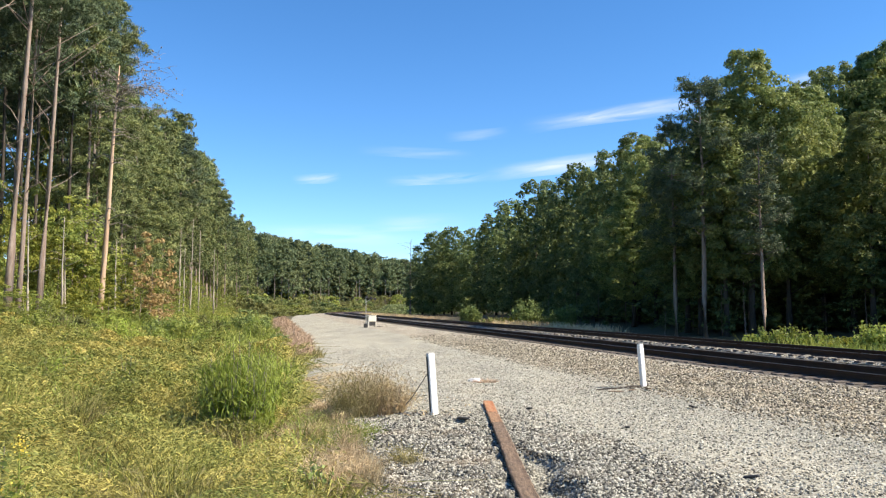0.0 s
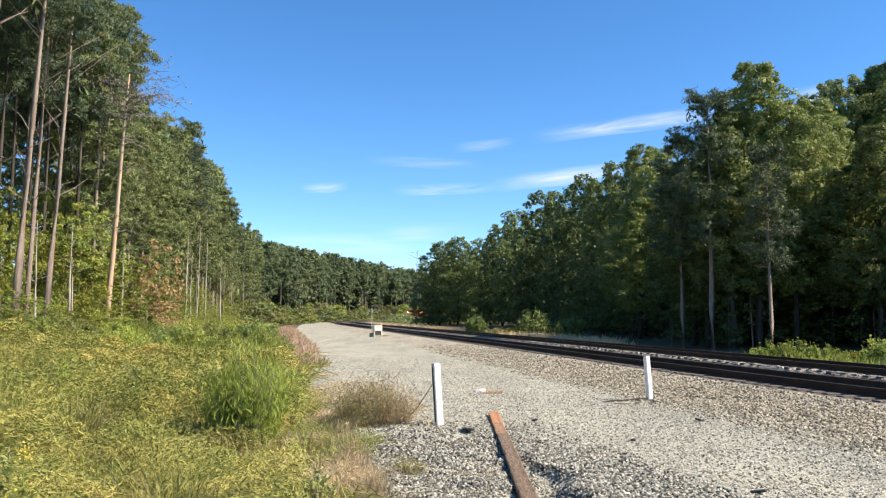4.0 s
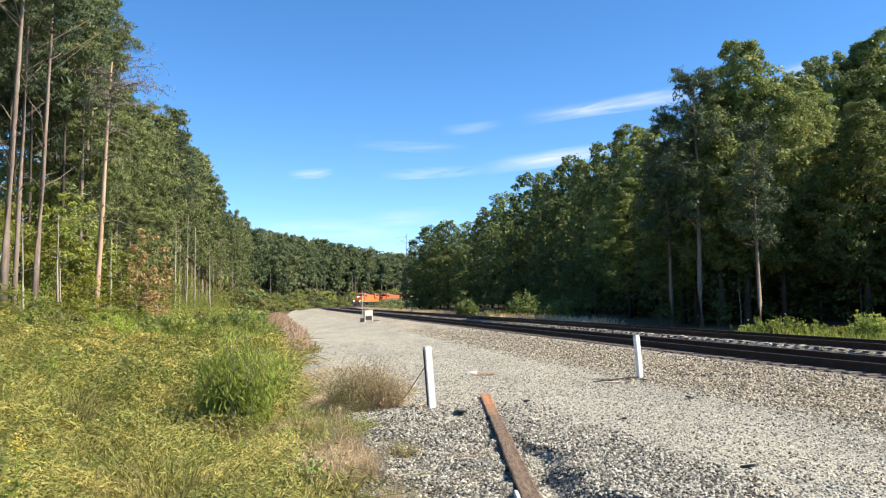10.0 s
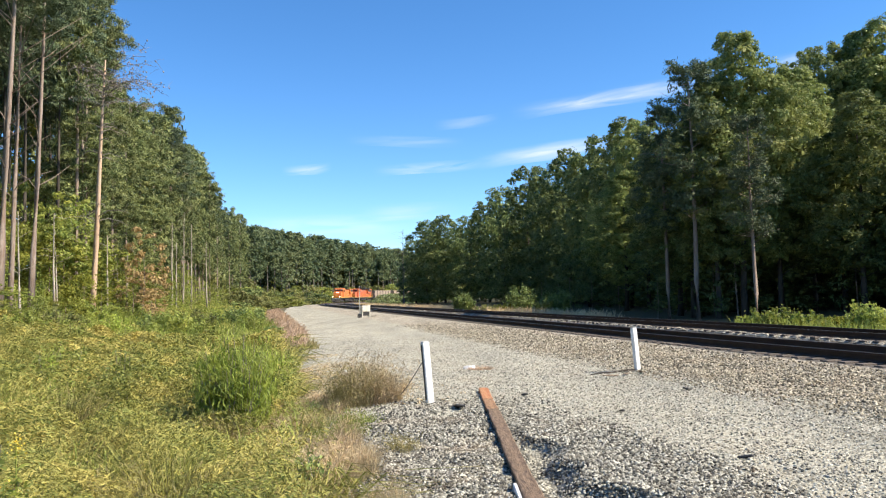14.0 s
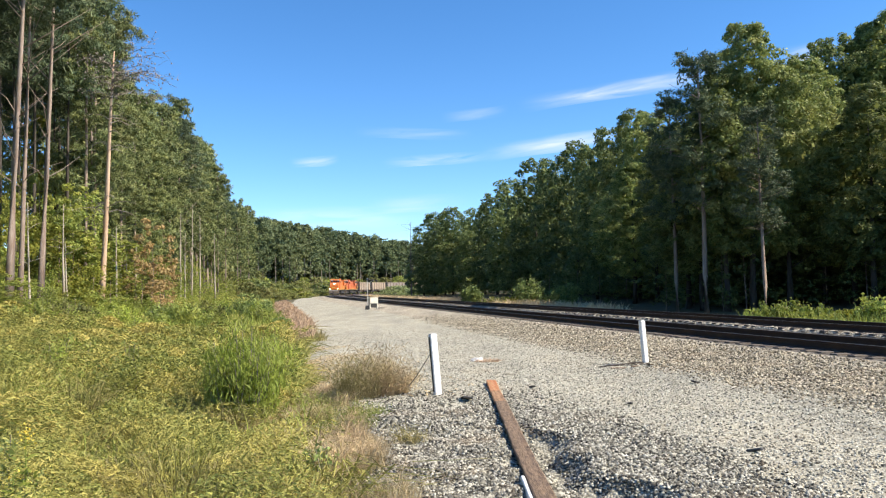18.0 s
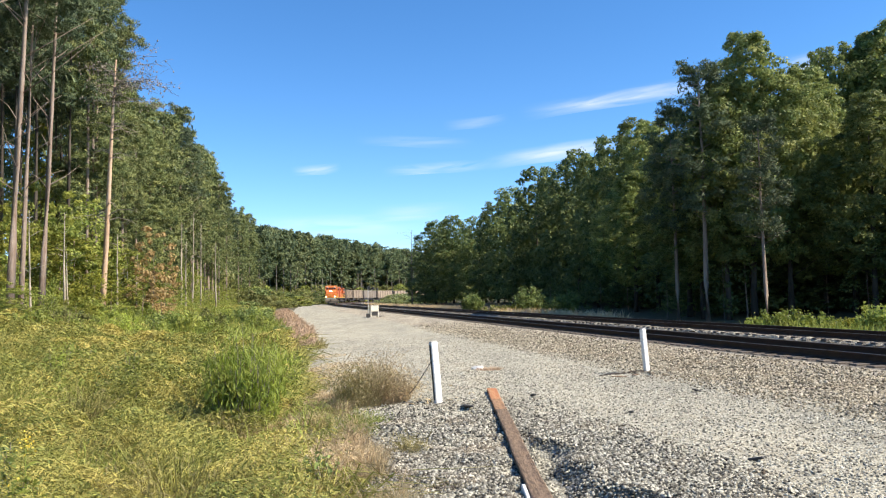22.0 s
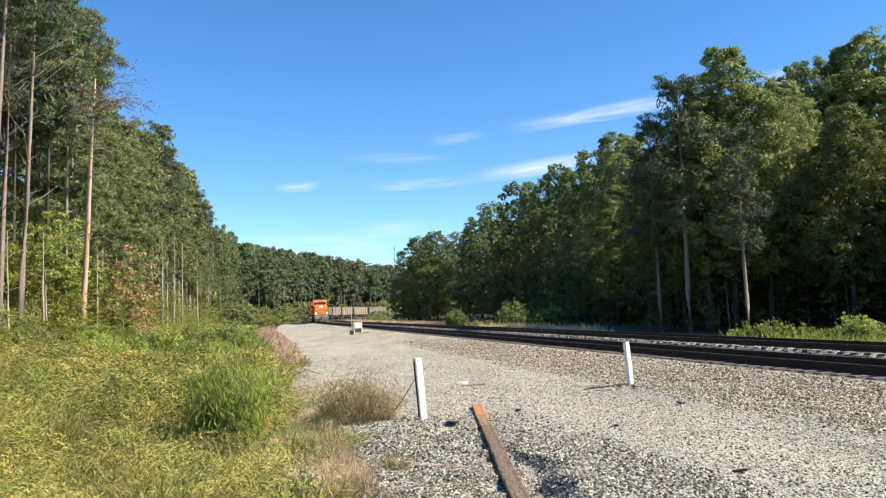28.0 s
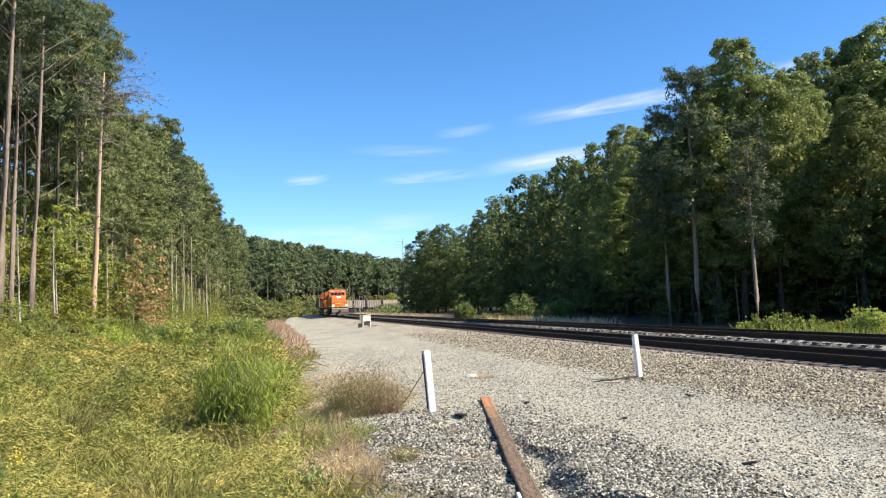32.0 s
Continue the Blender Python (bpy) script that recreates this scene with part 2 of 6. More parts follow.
def box(size, at=(0, 0, 0), bevel=0.0, turn=(0, 0, 0), bm=None):
    fresh = bm is None
    bm = bmesh.new() if fresh else bm
    m = Matrix.LocRotScale(at, Euler([radians(a) for a in turn]), size)
    made = bmesh.ops.create_cube(bm, size=1.0, matrix=m)
    if bevel:
        edges = list({e for v in made["verts"] for e in v.link_edges})
        bmesh.ops.bevel(bm, geom=edges, offset=bevel, segments=1, affect="EDGES")
    return bm


def tube(points, radii, sides=8, bm=None):
    """A tapered round bar along points."""
    bm = bm or bmesh.new()
    rings = []
    for i, p in enumerate(points):
        a, b = Vector(points[max(i - 1, 0)]), Vector(points[min(i + 1, len(points) - 1)])
        q = (b - a).to_track_quat("Z", "Y")
        rings.append([bm.verts.new(Vector(p) + q @ Vector((radii[i] * math.cos(k * math.tau / sides), radii[i] * math.sin(k * math.tau / sides), 0))) for k in range(sides)])
    for r0, r1 in zip(rings, rings[1:]):
        for k in range(sides):
            bm.faces.new((r0[k], r0[(k + 1) % sides], r1[(k + 1) % sides], r1[k]))
    bm.faces.new(rings[0][::-1])
    bm.faces.new(rings[-1])
    return bm


def disc(radius, depth, at=(0, 0, 0), axis="Y", sides=20, bm=None):
    bm = bm or bmesh.new()
    turn = {"X": (0, 90, 0), "Y": (90, 0, 0), "Z": (0, 0, 0)}[axis]
    bmesh.ops.create_cone(bm, cap_ends=True, segments=sides, radius1=radius, radius2=radius, depth=depth, matrix=pose(*at, *turn))
    return bm


# ---------------- the line of the tracks ----------------
LEAN = radians(12.1)
TN, TD = Vector((math.cos(LEAN), math.sin(LEAN), 0)), Vector((-math.sin(LEAN), math.cos(LEAN), 0))
CENTRE = 12.65          # from the camera to the middle of the near track
SPACING = 4.75          # between the tracks
knots = [tuple((TN * CENTRE + TD * s).xy) for s in range(-60, 166, 15)]
knots += [(-22.2, 166), (-27.6, 193), (-31.4, 218), (-32.9, 240), (-32.75, 266), (-29.95, 288), (-23.4, 311), (-8.5, 338), (14, 361), (44, 383), (84, 403), (140, 420), (210, 431)]
kn = np.array(knots)
ks = np.r_[0, np.cumsum(np.hypot(*np.diff(kn, axis=0).T))]
fine_s = np.arange(0, ks[-1], 1.0)
cx, cy = np.interp(fine_s, ks, kn[:, 0]), np.interp(fine_s, ks, kn[:, 1])
win = np.hanning(31) / np.hanning(31).sum()
cx = np.convolve(np.pad(cx, 15, mode="reflect", reflect_type="odd"), win, "valid")
cy = np.convolve(np.pad(cy, 15, mode="reflect", reflect_type="odd"), win, "valid")
cs = np.r_[0, np.cumsum(np.hypot(np.diff(cx), np.diff(cy)))]
hx, hy = np.gradient(cx, cs), np.gradient(cy, cs)
S_END = cs[-1]


def grade(y):
    return 0.0022 * max(0.0, min(y, 420.0) - 20)


def along(s, o=0.0, z=0.0):
    """The place at s metres along the tracks and o metres to their far side; z above the local datum."""
    x, y, dx, dy = (float(np.interp(s, cs, a)) for a in (cx, cy, hx, hy))
    l = math.hypot(dx, dy)
    return Vector((x + dy / l * o, y - dx / l * o, z + grade(y)))


def s_at_y(y):
    return float(np.interp(y, cy, cs))


def offset_of(x, y):
    """Metres from the near track's middle, positive on its far side."""
    i = int(np.argmin((cx - x) ** 2 + (cy - y) ** 2))
    l = math.hypot(hx[i], hy[i])
    return ((x - cx[i]) * hy[i] - (y - cy[i]) * hx[i]) / l


RAIL_TOP, TIE_TOP, BED = 0.50, 0.325, 0.29
PROFILE = [(-400, 10), (-90, 5.0), (-40, 2.2), (-26, 1.1), (-20, 0.1), (-16, -0.3), (-13.2, -0.42), (-12.3, -0.3), (-11.3, -0.02), (-10.5, 0.0), (-6.5, 0.02), (-3.2, 0.19), (-1.9, BED), (1.6, BED), (2.0, 0.2), (3.0, 0.2), (3.5, BED),
           (SPACING + 1.9, BED), (SPACING + 4.5, -0.3), (20, -0.4), (40, 0.5), (120, 6), (400, 14)]
PO, PZ = zip(*PROFILE)


def eased(v):
    v = np.clip(v, 0.0, 1.0)
    return v * v * (3 - 2 * v)


def washout(x, y):
    """The hollow that rain has cut into the near edge of the service road, under the timber."""
    o = x * TN.x + y * TN.y - CENTRE
    brink = -9.3 + 0.16 * np.sin(y * 2.1) + 0.07 * np.sin(y * 5.3 + 1)
    return -0.22 * eased((brink - o) / 0.38) * eased((11.6 - y) / 1.8) * eased((y - 4.6) / 1.2) * (1 - 0.9 * eased((1.15 - x) / 0.5)) * eased((o + 12.5) / 1.3) \
        + (0.035 * np.sin(4.1 * x + 1.3 * y) * np.sin(3.7 * y - 1.1 * x) + 0.022 * np.sin(9.3 * x + 2) * np.sin(8.1 * y)) * eased((-9.0 - o) / 0.8) * eased((13.6 - y) / 1.0) * eased((y - 4.6) / 1.2) * eased((o + 12.8) / 0.8)


def ground_z(x, y):
    o = offset_of(x, y)
    z = float(np.interp(o, PO, PZ)) + grade(y) + float(washout(x, y))
    z += 16.0 * min(1.0, max(0.0, (y - 300 - max(0.0, x) * 0.6) / 160)) ** 1.5 * (1.0 if o < -10 else 0.0) * min(1.0, (-10 - o) / 40)
    rough = 0.12 * noise.noise((x * 0.25, y * 0.25, 0)) + 0.05 * noise.noise((x * 0.9, y * 0.9, 3))
    if o < -11.5 or o > SPACING + 4:
        z += rough * min(1.0, (-11.5 - o) * 0.5 if o < 0 else (o - SPACING - 4) * 0.5) * (1 + min(abs(o), 60) * 0.04)
    return z


# ---------------- ground ----------------
def spaced(lo, hi, near, growth):
    out, v, step = [0.0], 0.0, near
    while v < hi:
        v += step
        step *= growth
        out.append(v)
    down, v, step = [], 0.0, near
    while v > lo:
        v -= step
        step *= growth
        down.append(v)
    return np.array(down[::-1] + out)


def build_ground():
    xs = spaced(-1500, 1500, 0.7, 1.045)
    ys = spaced(-120, 2500, 0.8, 1.035)
    verts, faces = [], []
    for y in ys:
        for x in xs:
            o = offset_of(x, y)
            z = ground_z(x, y)
            if -12.7 < o <= -11.3:
                z -= 0.07
            if -11.3 < o < SPACING + 3:
                z -= 0.15 + (0.2 if -10.9 < o < -8.5 and 3 < y < 14 else 0)
            verts.append((x, y, z))
    w = len(xs)
    for j in range(len(ys) - 1):
        for i in range(w - 1):
            a = j * w + i
            faces.append((a, a + 1, a + 1 + w, a + w))
    ob = link_mesh("ground", verts, faces, M_SOIL, smooth=True)
    tagged(ob, "rough grassy ground beside the railway, soil and thatch", "ground", kind="structure")


def strip(name, offsets, s0, s1, step, material, label, category, wob=0.0, taper=None):
    verts, faces = [], []
    n = 0
    s = s0
    rows_s = []
    while s < s1:
        rows_s.append(s)
        s += step * (1 + max(0, s - 90) * 0.01)
    for s in rows_s:
        for k, o in enumerate(offsets):
            if k == 0 and wob:
                o += wob * (noise.noise((s * 0.35, 1.7, 0)) + 0.5 * noise.noise((s * 1.3, 5.1, 0)))
            if taper:
                o = taper(s, o)
            z = float(np.interp(o, PO, PZ))
            p = along(s, o, z)
            p.z += 0.025 * noise.noise((p.x * 0.7, p.y * 0.7, 0)) if -11 < o < -2 else 0
            p.z += float(washout(p.x, p.y))
            verts.append(p)
    w = len(offsets)
    for j in range(len(rows_s) - 1):
        for i in range(w - 1):
            a = j * w + i
            faces.append((a, a + 1, a + 1 + w, a + w))
    ob = link_mesh(name, [tuple(v) for v in verts], faces, material, smooth=True)
    return tagged(ob, label, category, kind="structure")


def narrowing(s, o):
    y = float(np.interp(s, cs, cy))
    return max(o, float(np.interp(y, (70, 150, 230), (-12.0, -9.0, -7.0)))) if o < -6.5 else o


build_ground()
strip("gravel_road", list(np.arange(-11.9, -8.8, 0.14)) + list(np.arange(-8.7, -4.7, 0.36)) + [-4.5], 20, S_END - 5, 0.3, M_ROAD, "pale crushed-stone service road beside the tracks", "gravel road", 0.35, narrowing)
strip("ballast_bed", [-4.5, -4.1, -3.7, -3.2, -2.5, -1.45], 20, S_END - 5, 0.7, M_BALLAST, "brown crushed-stone ballast shoulder beside the tracks", "ballast")
# the rails' shade is painted into this strip along with the oil
strip("track_bed", [-1.45, -0.7, 0, 0.7, 1.45, 2.4, 3.3, 4, SPACING, SPACING + 0.7, SPACING + 1.9, SPACING + 3.2, SPACING + 4.6], 20, S_END - 5, 0.7, M_FOULED_SHADE, "oily ballast with rail shade in its tone, between the rails", "ballast")


def build_mound():
    """Pale ballast heaped against the tie ends of the second track."""
    across = ((3.38, 0.27), (3.48, 0.33), (3.58, 0.35), (3.72, 0.345), (3.85, 0.30))
    verts, faces, s = [], [], 22.0
    while s < 150:
        for o, z in across:
            verts.append(tuple(along(s, o, z + 0.05 * noise.noise((s * 2.3, o * 3, 9)) + 0.05 * noise.noise((s * 5.1, o * 7, 4)))))
        s += 0.16 if s < 110 else 0.5
    w = len(across)
    for j in range(len(verts) // w - 1):
        for i in range(w - 1):
            k = j * w + i
            faces.append((k, k + 1, k + 1 + w, k + w))
    tagged(link_mesh("ballast_mound", verts, faces, M_BALLAST), "pale crushed stone heaped against the second track", "ballast", kind="structure")


build_mound()


# ---------------- tracks ----------------
RAIL_SECTION = [(-0.07, 0), (-0.07, 0.012), (-0.02, 0.03), (-0.009, 0.05), (-0.009, 0.135), (-0.036, 0.145), (-0.036, 0.175), (-0.026, 0.183), (0.026, 0.183), (0.036, 0.175), (0.036, 0.145), (0.009, 0.135), (0.009, 0.05), (0.02, 0.03), (0.07, 0.012), (0.07, 0)]


def build_rail(track, o, lift):
    stops, s = [], 22.0
    while s < S_END - 6:
        stops.append(s)
        s += 1.5 if s < 110 else 4.0
    verts, faces = [], []
    w = len(RAIL_SECTION)
    for s in stops:
        for a, b in RAIL_SECTION:
            verts.append(tuple(along(s, o + a, RAIL_TOP + lift - 0.183 + b)))
    for j in range(len(stops) - 1):
        for i in range(w):
            a, b = j * w + i, j * w + (i + 1) % w
            faces.append((a, b, b + w, a + w))
    ob = link_mesh("rail", verts, faces, M_RAIL, track, "rusty steel rail with a worn head")
    ob.data.materials.append(M_HEAD)
    for i, f in enumerate(ob.data.polygons):
        if i % w == 7:
            f.material_index = 1


def build_track(o, label, lift=0.0):
    track = thing("railway_track", Matrix(), label, "railway track", "pair of railway tracks", "structure")
    build_rail(track, o - 0.755, lift)
    build_rail(track, o + 0.755, lift)
    base = box((2.6, 0.23, 0.18), (0, 0, -0.09), 0.012)
    me = bpy.data.meshes.new("tie")
    base.to_mesh(me)
    base.free()
    me.materials.append(M_TIE)
    rnd = random.Random(5)
    s = 24.0
    while s < 150:
        p, q = along(s, o, TIE_TOP + lift), along(s + 0.5, o, TIE_TOP + lift)
        t = new("tie", me)
        t.parent = track
        a = math.degrees(math.atan2(q.y - p.y, q.x - p.x)) - 90
        t.matrix_world = pose(p.x + rnd.uniform(-0.04, 0.04), p.y, p.z + rnd.uniform(-0.012, 0.006), 0, 0, a + rnd.uniform(-1, 1))
        s += 0.5
    return track


build_track(0.0, "near railway track, rusty rails on weathered timber ties")
build_track(SPACING, "second railway track, rusty rails on weathered timber ties", 0.035)


# ---------------- trees ----------------
def unit(v):
    return v / (np.linalg.norm(v, axis=1)[:, None] + 1e-9)


def blades(centres, normals, size, rnd, slim=0.6, upright=0.0):
    """Small leaves: one bent quad each."""
    n = len(centres)
    a = rnd.normal(size=(n, 3)) + np.array([0, 0, upright])
    a -= (a * normals).sum(1)[:, None] * normals
    a = unit(a)
    b = np.cross(normals, a)
    s = size[:, None]
    v = np.stack([centres - a * s, centres - b * s * slim + normals * s * 0.2, centres + a * s, centres + b * s * slim + normals * s * 0.2], 1)
    return v.reshape(-1, 3), np.arange(n * 4).reshape(-1, 4)


def crown_broad(rnd, height, base, width, clumps, leaves, leaf, full=0.55, foot=0.55, ball=0.23, point=2.0, core=0):
    """Leaf clumps over an uneven outline, dense at the skin, with gaps between and a shaded heart of larger leaves."""
    pts, nor = [], []
    lobes, phases = rnd.uniform(0.5, 1.3, size=6), rnd.uniform(0, math.tau, size=6)

    def reach(h, a):
        prof = min(1.0, foot + h * 1.4)
        if h > full:
            prof *= max(0.0, 1 - ((h - full) / (1.02 - full)) ** point) ** (1 / point) * 0.93 + 0.07
        return width * prof * (1 + sum(lobes[k] * math.sin((k + 1) * a + phases[k] + h * (4 + k)) for k in range(6)) / 12)

    for _ in range(clumps):
        h, a = rnd.uniform(0, 1), rnd.uniform(0, math.tau)
        r = reach(h, a) * math.sqrt(rnd.uniform(0.4, 1.0))
        c = np.array([r * math.cos(a), r * math.sin(a), base + (height - base) * h])
        rad = rnd.uniform(0.55, 1.25) * width * ball * (1.0 if h < 0.85 else 0.75)
        m = int(leaves * rnd.uniform(0.6, 1.4))
        d = unit(rnd.normal(size=(m, 3)) + np.array([0.35 * math.cos(a), 0.35 * math.sin(a), 0.3]))
        pts.append(c + d * rad * rnd.uniform(0.5, 1.05, size=(m, 1)) * np.array([1, 1, 0.7]))
        nor.append(unit(d * 0.9 + rnd.normal(size=(m, 3)) * 0.38 + np.array([0, 0, 0.35])))
    p, n = np.concatenate(pts), np.concatenate(nor)
    size = leaf * rnd.uniform(0.6, 1.3, size=len(p))
    if core:
        hs, an = rnd.uniform(0, 0.86, size=core), rnd.uniform(0, math.tau, size=core)
        rr = np.array([reach(h, a) for h, a in zip(hs, an)]) * np.sqrt(rnd.uniform(0, 0.36, size=core))
        p = np.concatenate([p, np.stack([rr * np.cos(an), rr * np.sin(an), base + (height - base) * hs], 1)])
        n = np.concatenate([n, unit(rnd.normal(size=(core, 3)))])
        size = np.concatenate([size, np.full(core, width * 0.11)])
    return blades(p, n, size, rnd)


def crown_pine(rnd, height, base, width, whorls, tufts, needle, knots=(3, 6), slim=0.13, core=0, puff=1.0, fan=0.0):
    """Whorls of boughs, each with a few round dense tufts of needles; needles fan outwards from the heart of a tuft."""
    pts, outs, sizes = [], [], []
    for w in range(whorls):
        h = min(max((w + rnd.uniform(-0.5, 0.5)) / whorls, 0), 1)
        reach = width * (0.55 + 0.45 * math.sin(math.pi * (0.2 + 0.7 * h))) * (1 - 0.65 * h ** 4)
        for b in range(rnd.integers(4, 7)):
            a, l = rnd.uniform(0, math.tau), reach * rnd.uniform(0.55, 1.15)
            z0 = base + (height - base) * h
            for knot in range(rnd.integers(*knots)):
                f0 = math.sqrt(rnd.uniform(0.1, 1.0))
                m = max(3, int(tufts * rnd.uniform(0.6, 1.4)))
                o = unit(rnd.normal(size=(m, 3)) + np.array([0.3 * math.cos(a), 0.3 * math.sin(a), 0.45]))
                q = o * rnd.uniform(0.3, 0.8, size=(m, 1)) * puff * rnd.uniform(0.65, 1.2) * np.array([1, 1, 0.46])
                off = rnd.normal() * 0.35
                q += np.array([math.cos(a + 0.12 * off) * f0 * l, math.sin(a + 0.12 * off) * f0 * l, z0 + 0.2 * l * f0 ** 2 + off])
                pts.append(q)
                outs.append(o)
    c, o = np.concatenate(pts), np.concatenate(outs)
    s = needle * rnd.uniform(0.7, 1.3, size=len(c))
    if core:
        hs, an = rnd.uniform(0.02, 0.9, size=core), rnd.uniform(0, math.tau, size=core)
        rr = width * 0.55 * np.sqrt(rnd.uniform(0, 1, size=core))
        c = np.concatenate([c, np.stack([rr * np.cos(an), rr * np.sin(an), base + (height - base) * hs], 1)])
        o = np.concatenate([o, unit(rnd.normal(size=(core, 3)))])
        s = np.concatenate([s, np.full(core, needle * 2.4)])
    d = unit(o * (0.55 + fan) + rnd.normal(size=(len(c), 3)) * (0.6 - 0.35 * fan) + np.array([0, 0, 0.25]))
    side = unit(np.cross(d, o + rnd.normal(size=(len(c), 3)) * 0.25)) * s[:, None] * slim
    v = np.stack([c - side, c + side, c + d * s[:, None] + side * 0.25], 1).reshape(-1, 3)
    return v, np.arange(len(c) * 3).reshape(-1, 3)


def trunk_mesh(rnd, height, radius, lean=0.02, limbs=0, limb_from=0.3, limb_len=2.0, sides=8, rise=0.0):
    pts, x, y = [], 0.0, 0.0
    for i in range(7):
        pts.append((x, y, height * i / 6 - 0.4))
        x += rnd.normal() * lean * height * 0.12
        y += rnd.normal() * lean * height * 0.12
    bm = tube(pts, [radius * (1.18 if i == 0 else 1 - 0.82 * i / 6) for i in range(7)], sides)
    for _ in range(limbs):
        f = rnd.uniform(limb_from, 0.96)
        i = min(5, int(f * 6))
        p = Vector(pts[i]).lerp(Vector(pts[i + 1]), f * 6 - i)
        a, l = rnd.uniform(0, math.tau), limb_len * rnd.uniform(0.3, 1.0)
        out = Vector((math.cos(a), math.sin(a), rnd.uniform(-0.05, 0.55) + rise))
        tube([p, p + out * l * 0.5 + Vector((0, 0, 0.05 * l)), p + out * l + Vector((0, 0, 0.2 * l * rnd.uniform(-0.5, 1)))], [radius * 0.17, radius * 0.1, radius * 0.03], 4, bm)
    return bm


def make_tree(name, label, category, group, trunk, crown, leaf_material, bark=None):
    ob = thing(name, Matrix(), label, category, group)
    part("trunk", trunk, bark or M_BARK, ob, smooth=True)
    link_mesh("crown", *crown, leaf_material, ob)
    return ob


def scaled(x, y, z, turn, size, tall=1.0):
    return Matrix.LocRotScale((x, y, z), Euler((0, 0, turn)), (size, size, size * tall))


def plant_all(protos, spots, seed, sink=0.05):
    """A few prototypes, many places: (x, y, size, tall)."""
    rnd = random.Random(seed)
    used = set()
    for n, (x, y, size, tall) in enumerate(spots):
        k = n if n < len(protos) else rnd.randrange(len(protos))
        m = scaled(x, y, ground_z(x, y) - sink, rnd.uniform(0, math.tau), size, tall)
        if k not in used:
            used.add(k)
            protos[k].matrix_world = m
        else:
            copy_thing(protos[k], m).matrix_basis = m


def build_pines():
    rnd = np.random.default_rng(11)
    group = "pines along the wood's edge"
    near = [make_tree("pine_tree", "tall dense pine at the wood's edge", "pine tree", group,
                      trunk_mesh(rnd, 25, 0.20, 0.012, 12, 0.15, 2.2), crown_pine(rnd, 26.5, b, w, 15, 125, 0.27, (3, 6), 0.10, 500, 0.74, -0.4), M_PINE) for b, w in ((6.5, 3.5), (8, 3.9), (6, 3.3), (9, 3.7))]
    # dark needles put the shade of these high crowns into the colour
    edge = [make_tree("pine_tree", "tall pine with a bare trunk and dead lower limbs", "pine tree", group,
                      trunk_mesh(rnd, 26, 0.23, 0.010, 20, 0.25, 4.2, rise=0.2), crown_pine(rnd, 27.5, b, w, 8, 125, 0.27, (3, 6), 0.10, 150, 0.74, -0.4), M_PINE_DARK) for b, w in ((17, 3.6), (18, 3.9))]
    # needles and bark both darkened in place of the stand's inner shade
    inner = [make_tree("pine_tree", "tall pine with shade-dark colours, deeper in the open stand", "pine tree", group,
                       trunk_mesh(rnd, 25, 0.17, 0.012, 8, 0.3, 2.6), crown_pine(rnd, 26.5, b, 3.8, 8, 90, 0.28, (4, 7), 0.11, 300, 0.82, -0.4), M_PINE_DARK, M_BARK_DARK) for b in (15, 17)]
    far = [make_tree("pine_tree", "tall dense pine in the line of the wood", "pine tree", group,
                     trunk_mesh(rnd, 25, 0.2, 0.015, 0, sides=6), crown_pine(rnd, 26.5, b, w, 16, 42, 0.34, (3, 5), 0.2, 400, 0.85, -0.45), M_PINE) for b, w in ((5, 3.5), (7, 3.8), (4, 3.4), (8, 3.7))]
    # the edge trees whose trunks stand clear
    c = [(bearing(px, d), d, size, tall) for px, d, size, tall in ((14, 42, 1.0, 1.0), (33, 45.5, 0.7, 1.3), (70, 46, 0.85, 1.12), (-60, 38, 1.0, 1.0))]
    a = [(bearing(px, d), d, size, tall) for px, d, size, tall in ((150, 60, 0.9, 1.05), (160, 62, 0.95, 1.12), (184, 69, 0.9, 1.2), (165, 67, 1.0, 1.1), (115, 58, 0.95, 1.1), (60, 57, 1.0, 1.05), (20, 53, 1.0, 1.05), (212, 74, 0.8, 1.0), (238, 79, 0.85, 0.92),
                                                                 (262, 84, 0.9, 0.95), (318, 112, 0.85, 1.12), (345, 128, 0.85, 1.1), (384, 150, 0.9, 1.08))]
    b = []
    r = random.Random(3)
    for row, depth in enumerate((0, 5.0, 10.5)):
        y = 46.0 if row else 84.0
        while y < 250:
            p = along(s_at_y(y), -26.5 - depth + r.uniform(-1.4, 1.4))
            spot = (p.x, p.y, r.uniform(0.86, 1.04), r.uniform(1.0, 1.14) * (0.86 if row == 0 and y < 108 else 1.0))
            (a if y < 85 and row < 2 else b).append(spot)
            y += (3.9 + row * 0.7) * r.uniform(0.55, 1.45) * (1 + max(0, y - 60) * 0.005)
    for y in (18, 25, 31, 37, 42):
        p = along(s_at_y(y), -32 + r.uniform(-2, 2))
        b.append((p.x, p.y, 1.0, 1.05))
    for k, (x, y, size, tall) in enumerate(c):
        m = Matrix.Translation((x, y, ground_z(x, y) - 0.05)) @ Matrix.Rotation(radians((2.2, 1.6, 2.2, 1.5)[k]), 4, "Y") @ scaled(0, 0, 0, 1.3 * k, size, tall)
        (edge[k] if k < 2 else copy_thing(edge[k % 2], m)).matrix_basis = m
    for k, (px, d) in enumerate(((316, 104), (336, 122), (372, 150), (398, 178))):
        x = bearing(px, d)
        m = scaled(x, d, ground_z(x, d) - 0.05, 1.7 * k, 0.8, 1.12 + 0.05 * (k % 3))
        copy_thing(edge[k % 2], m).matrix_basis = m
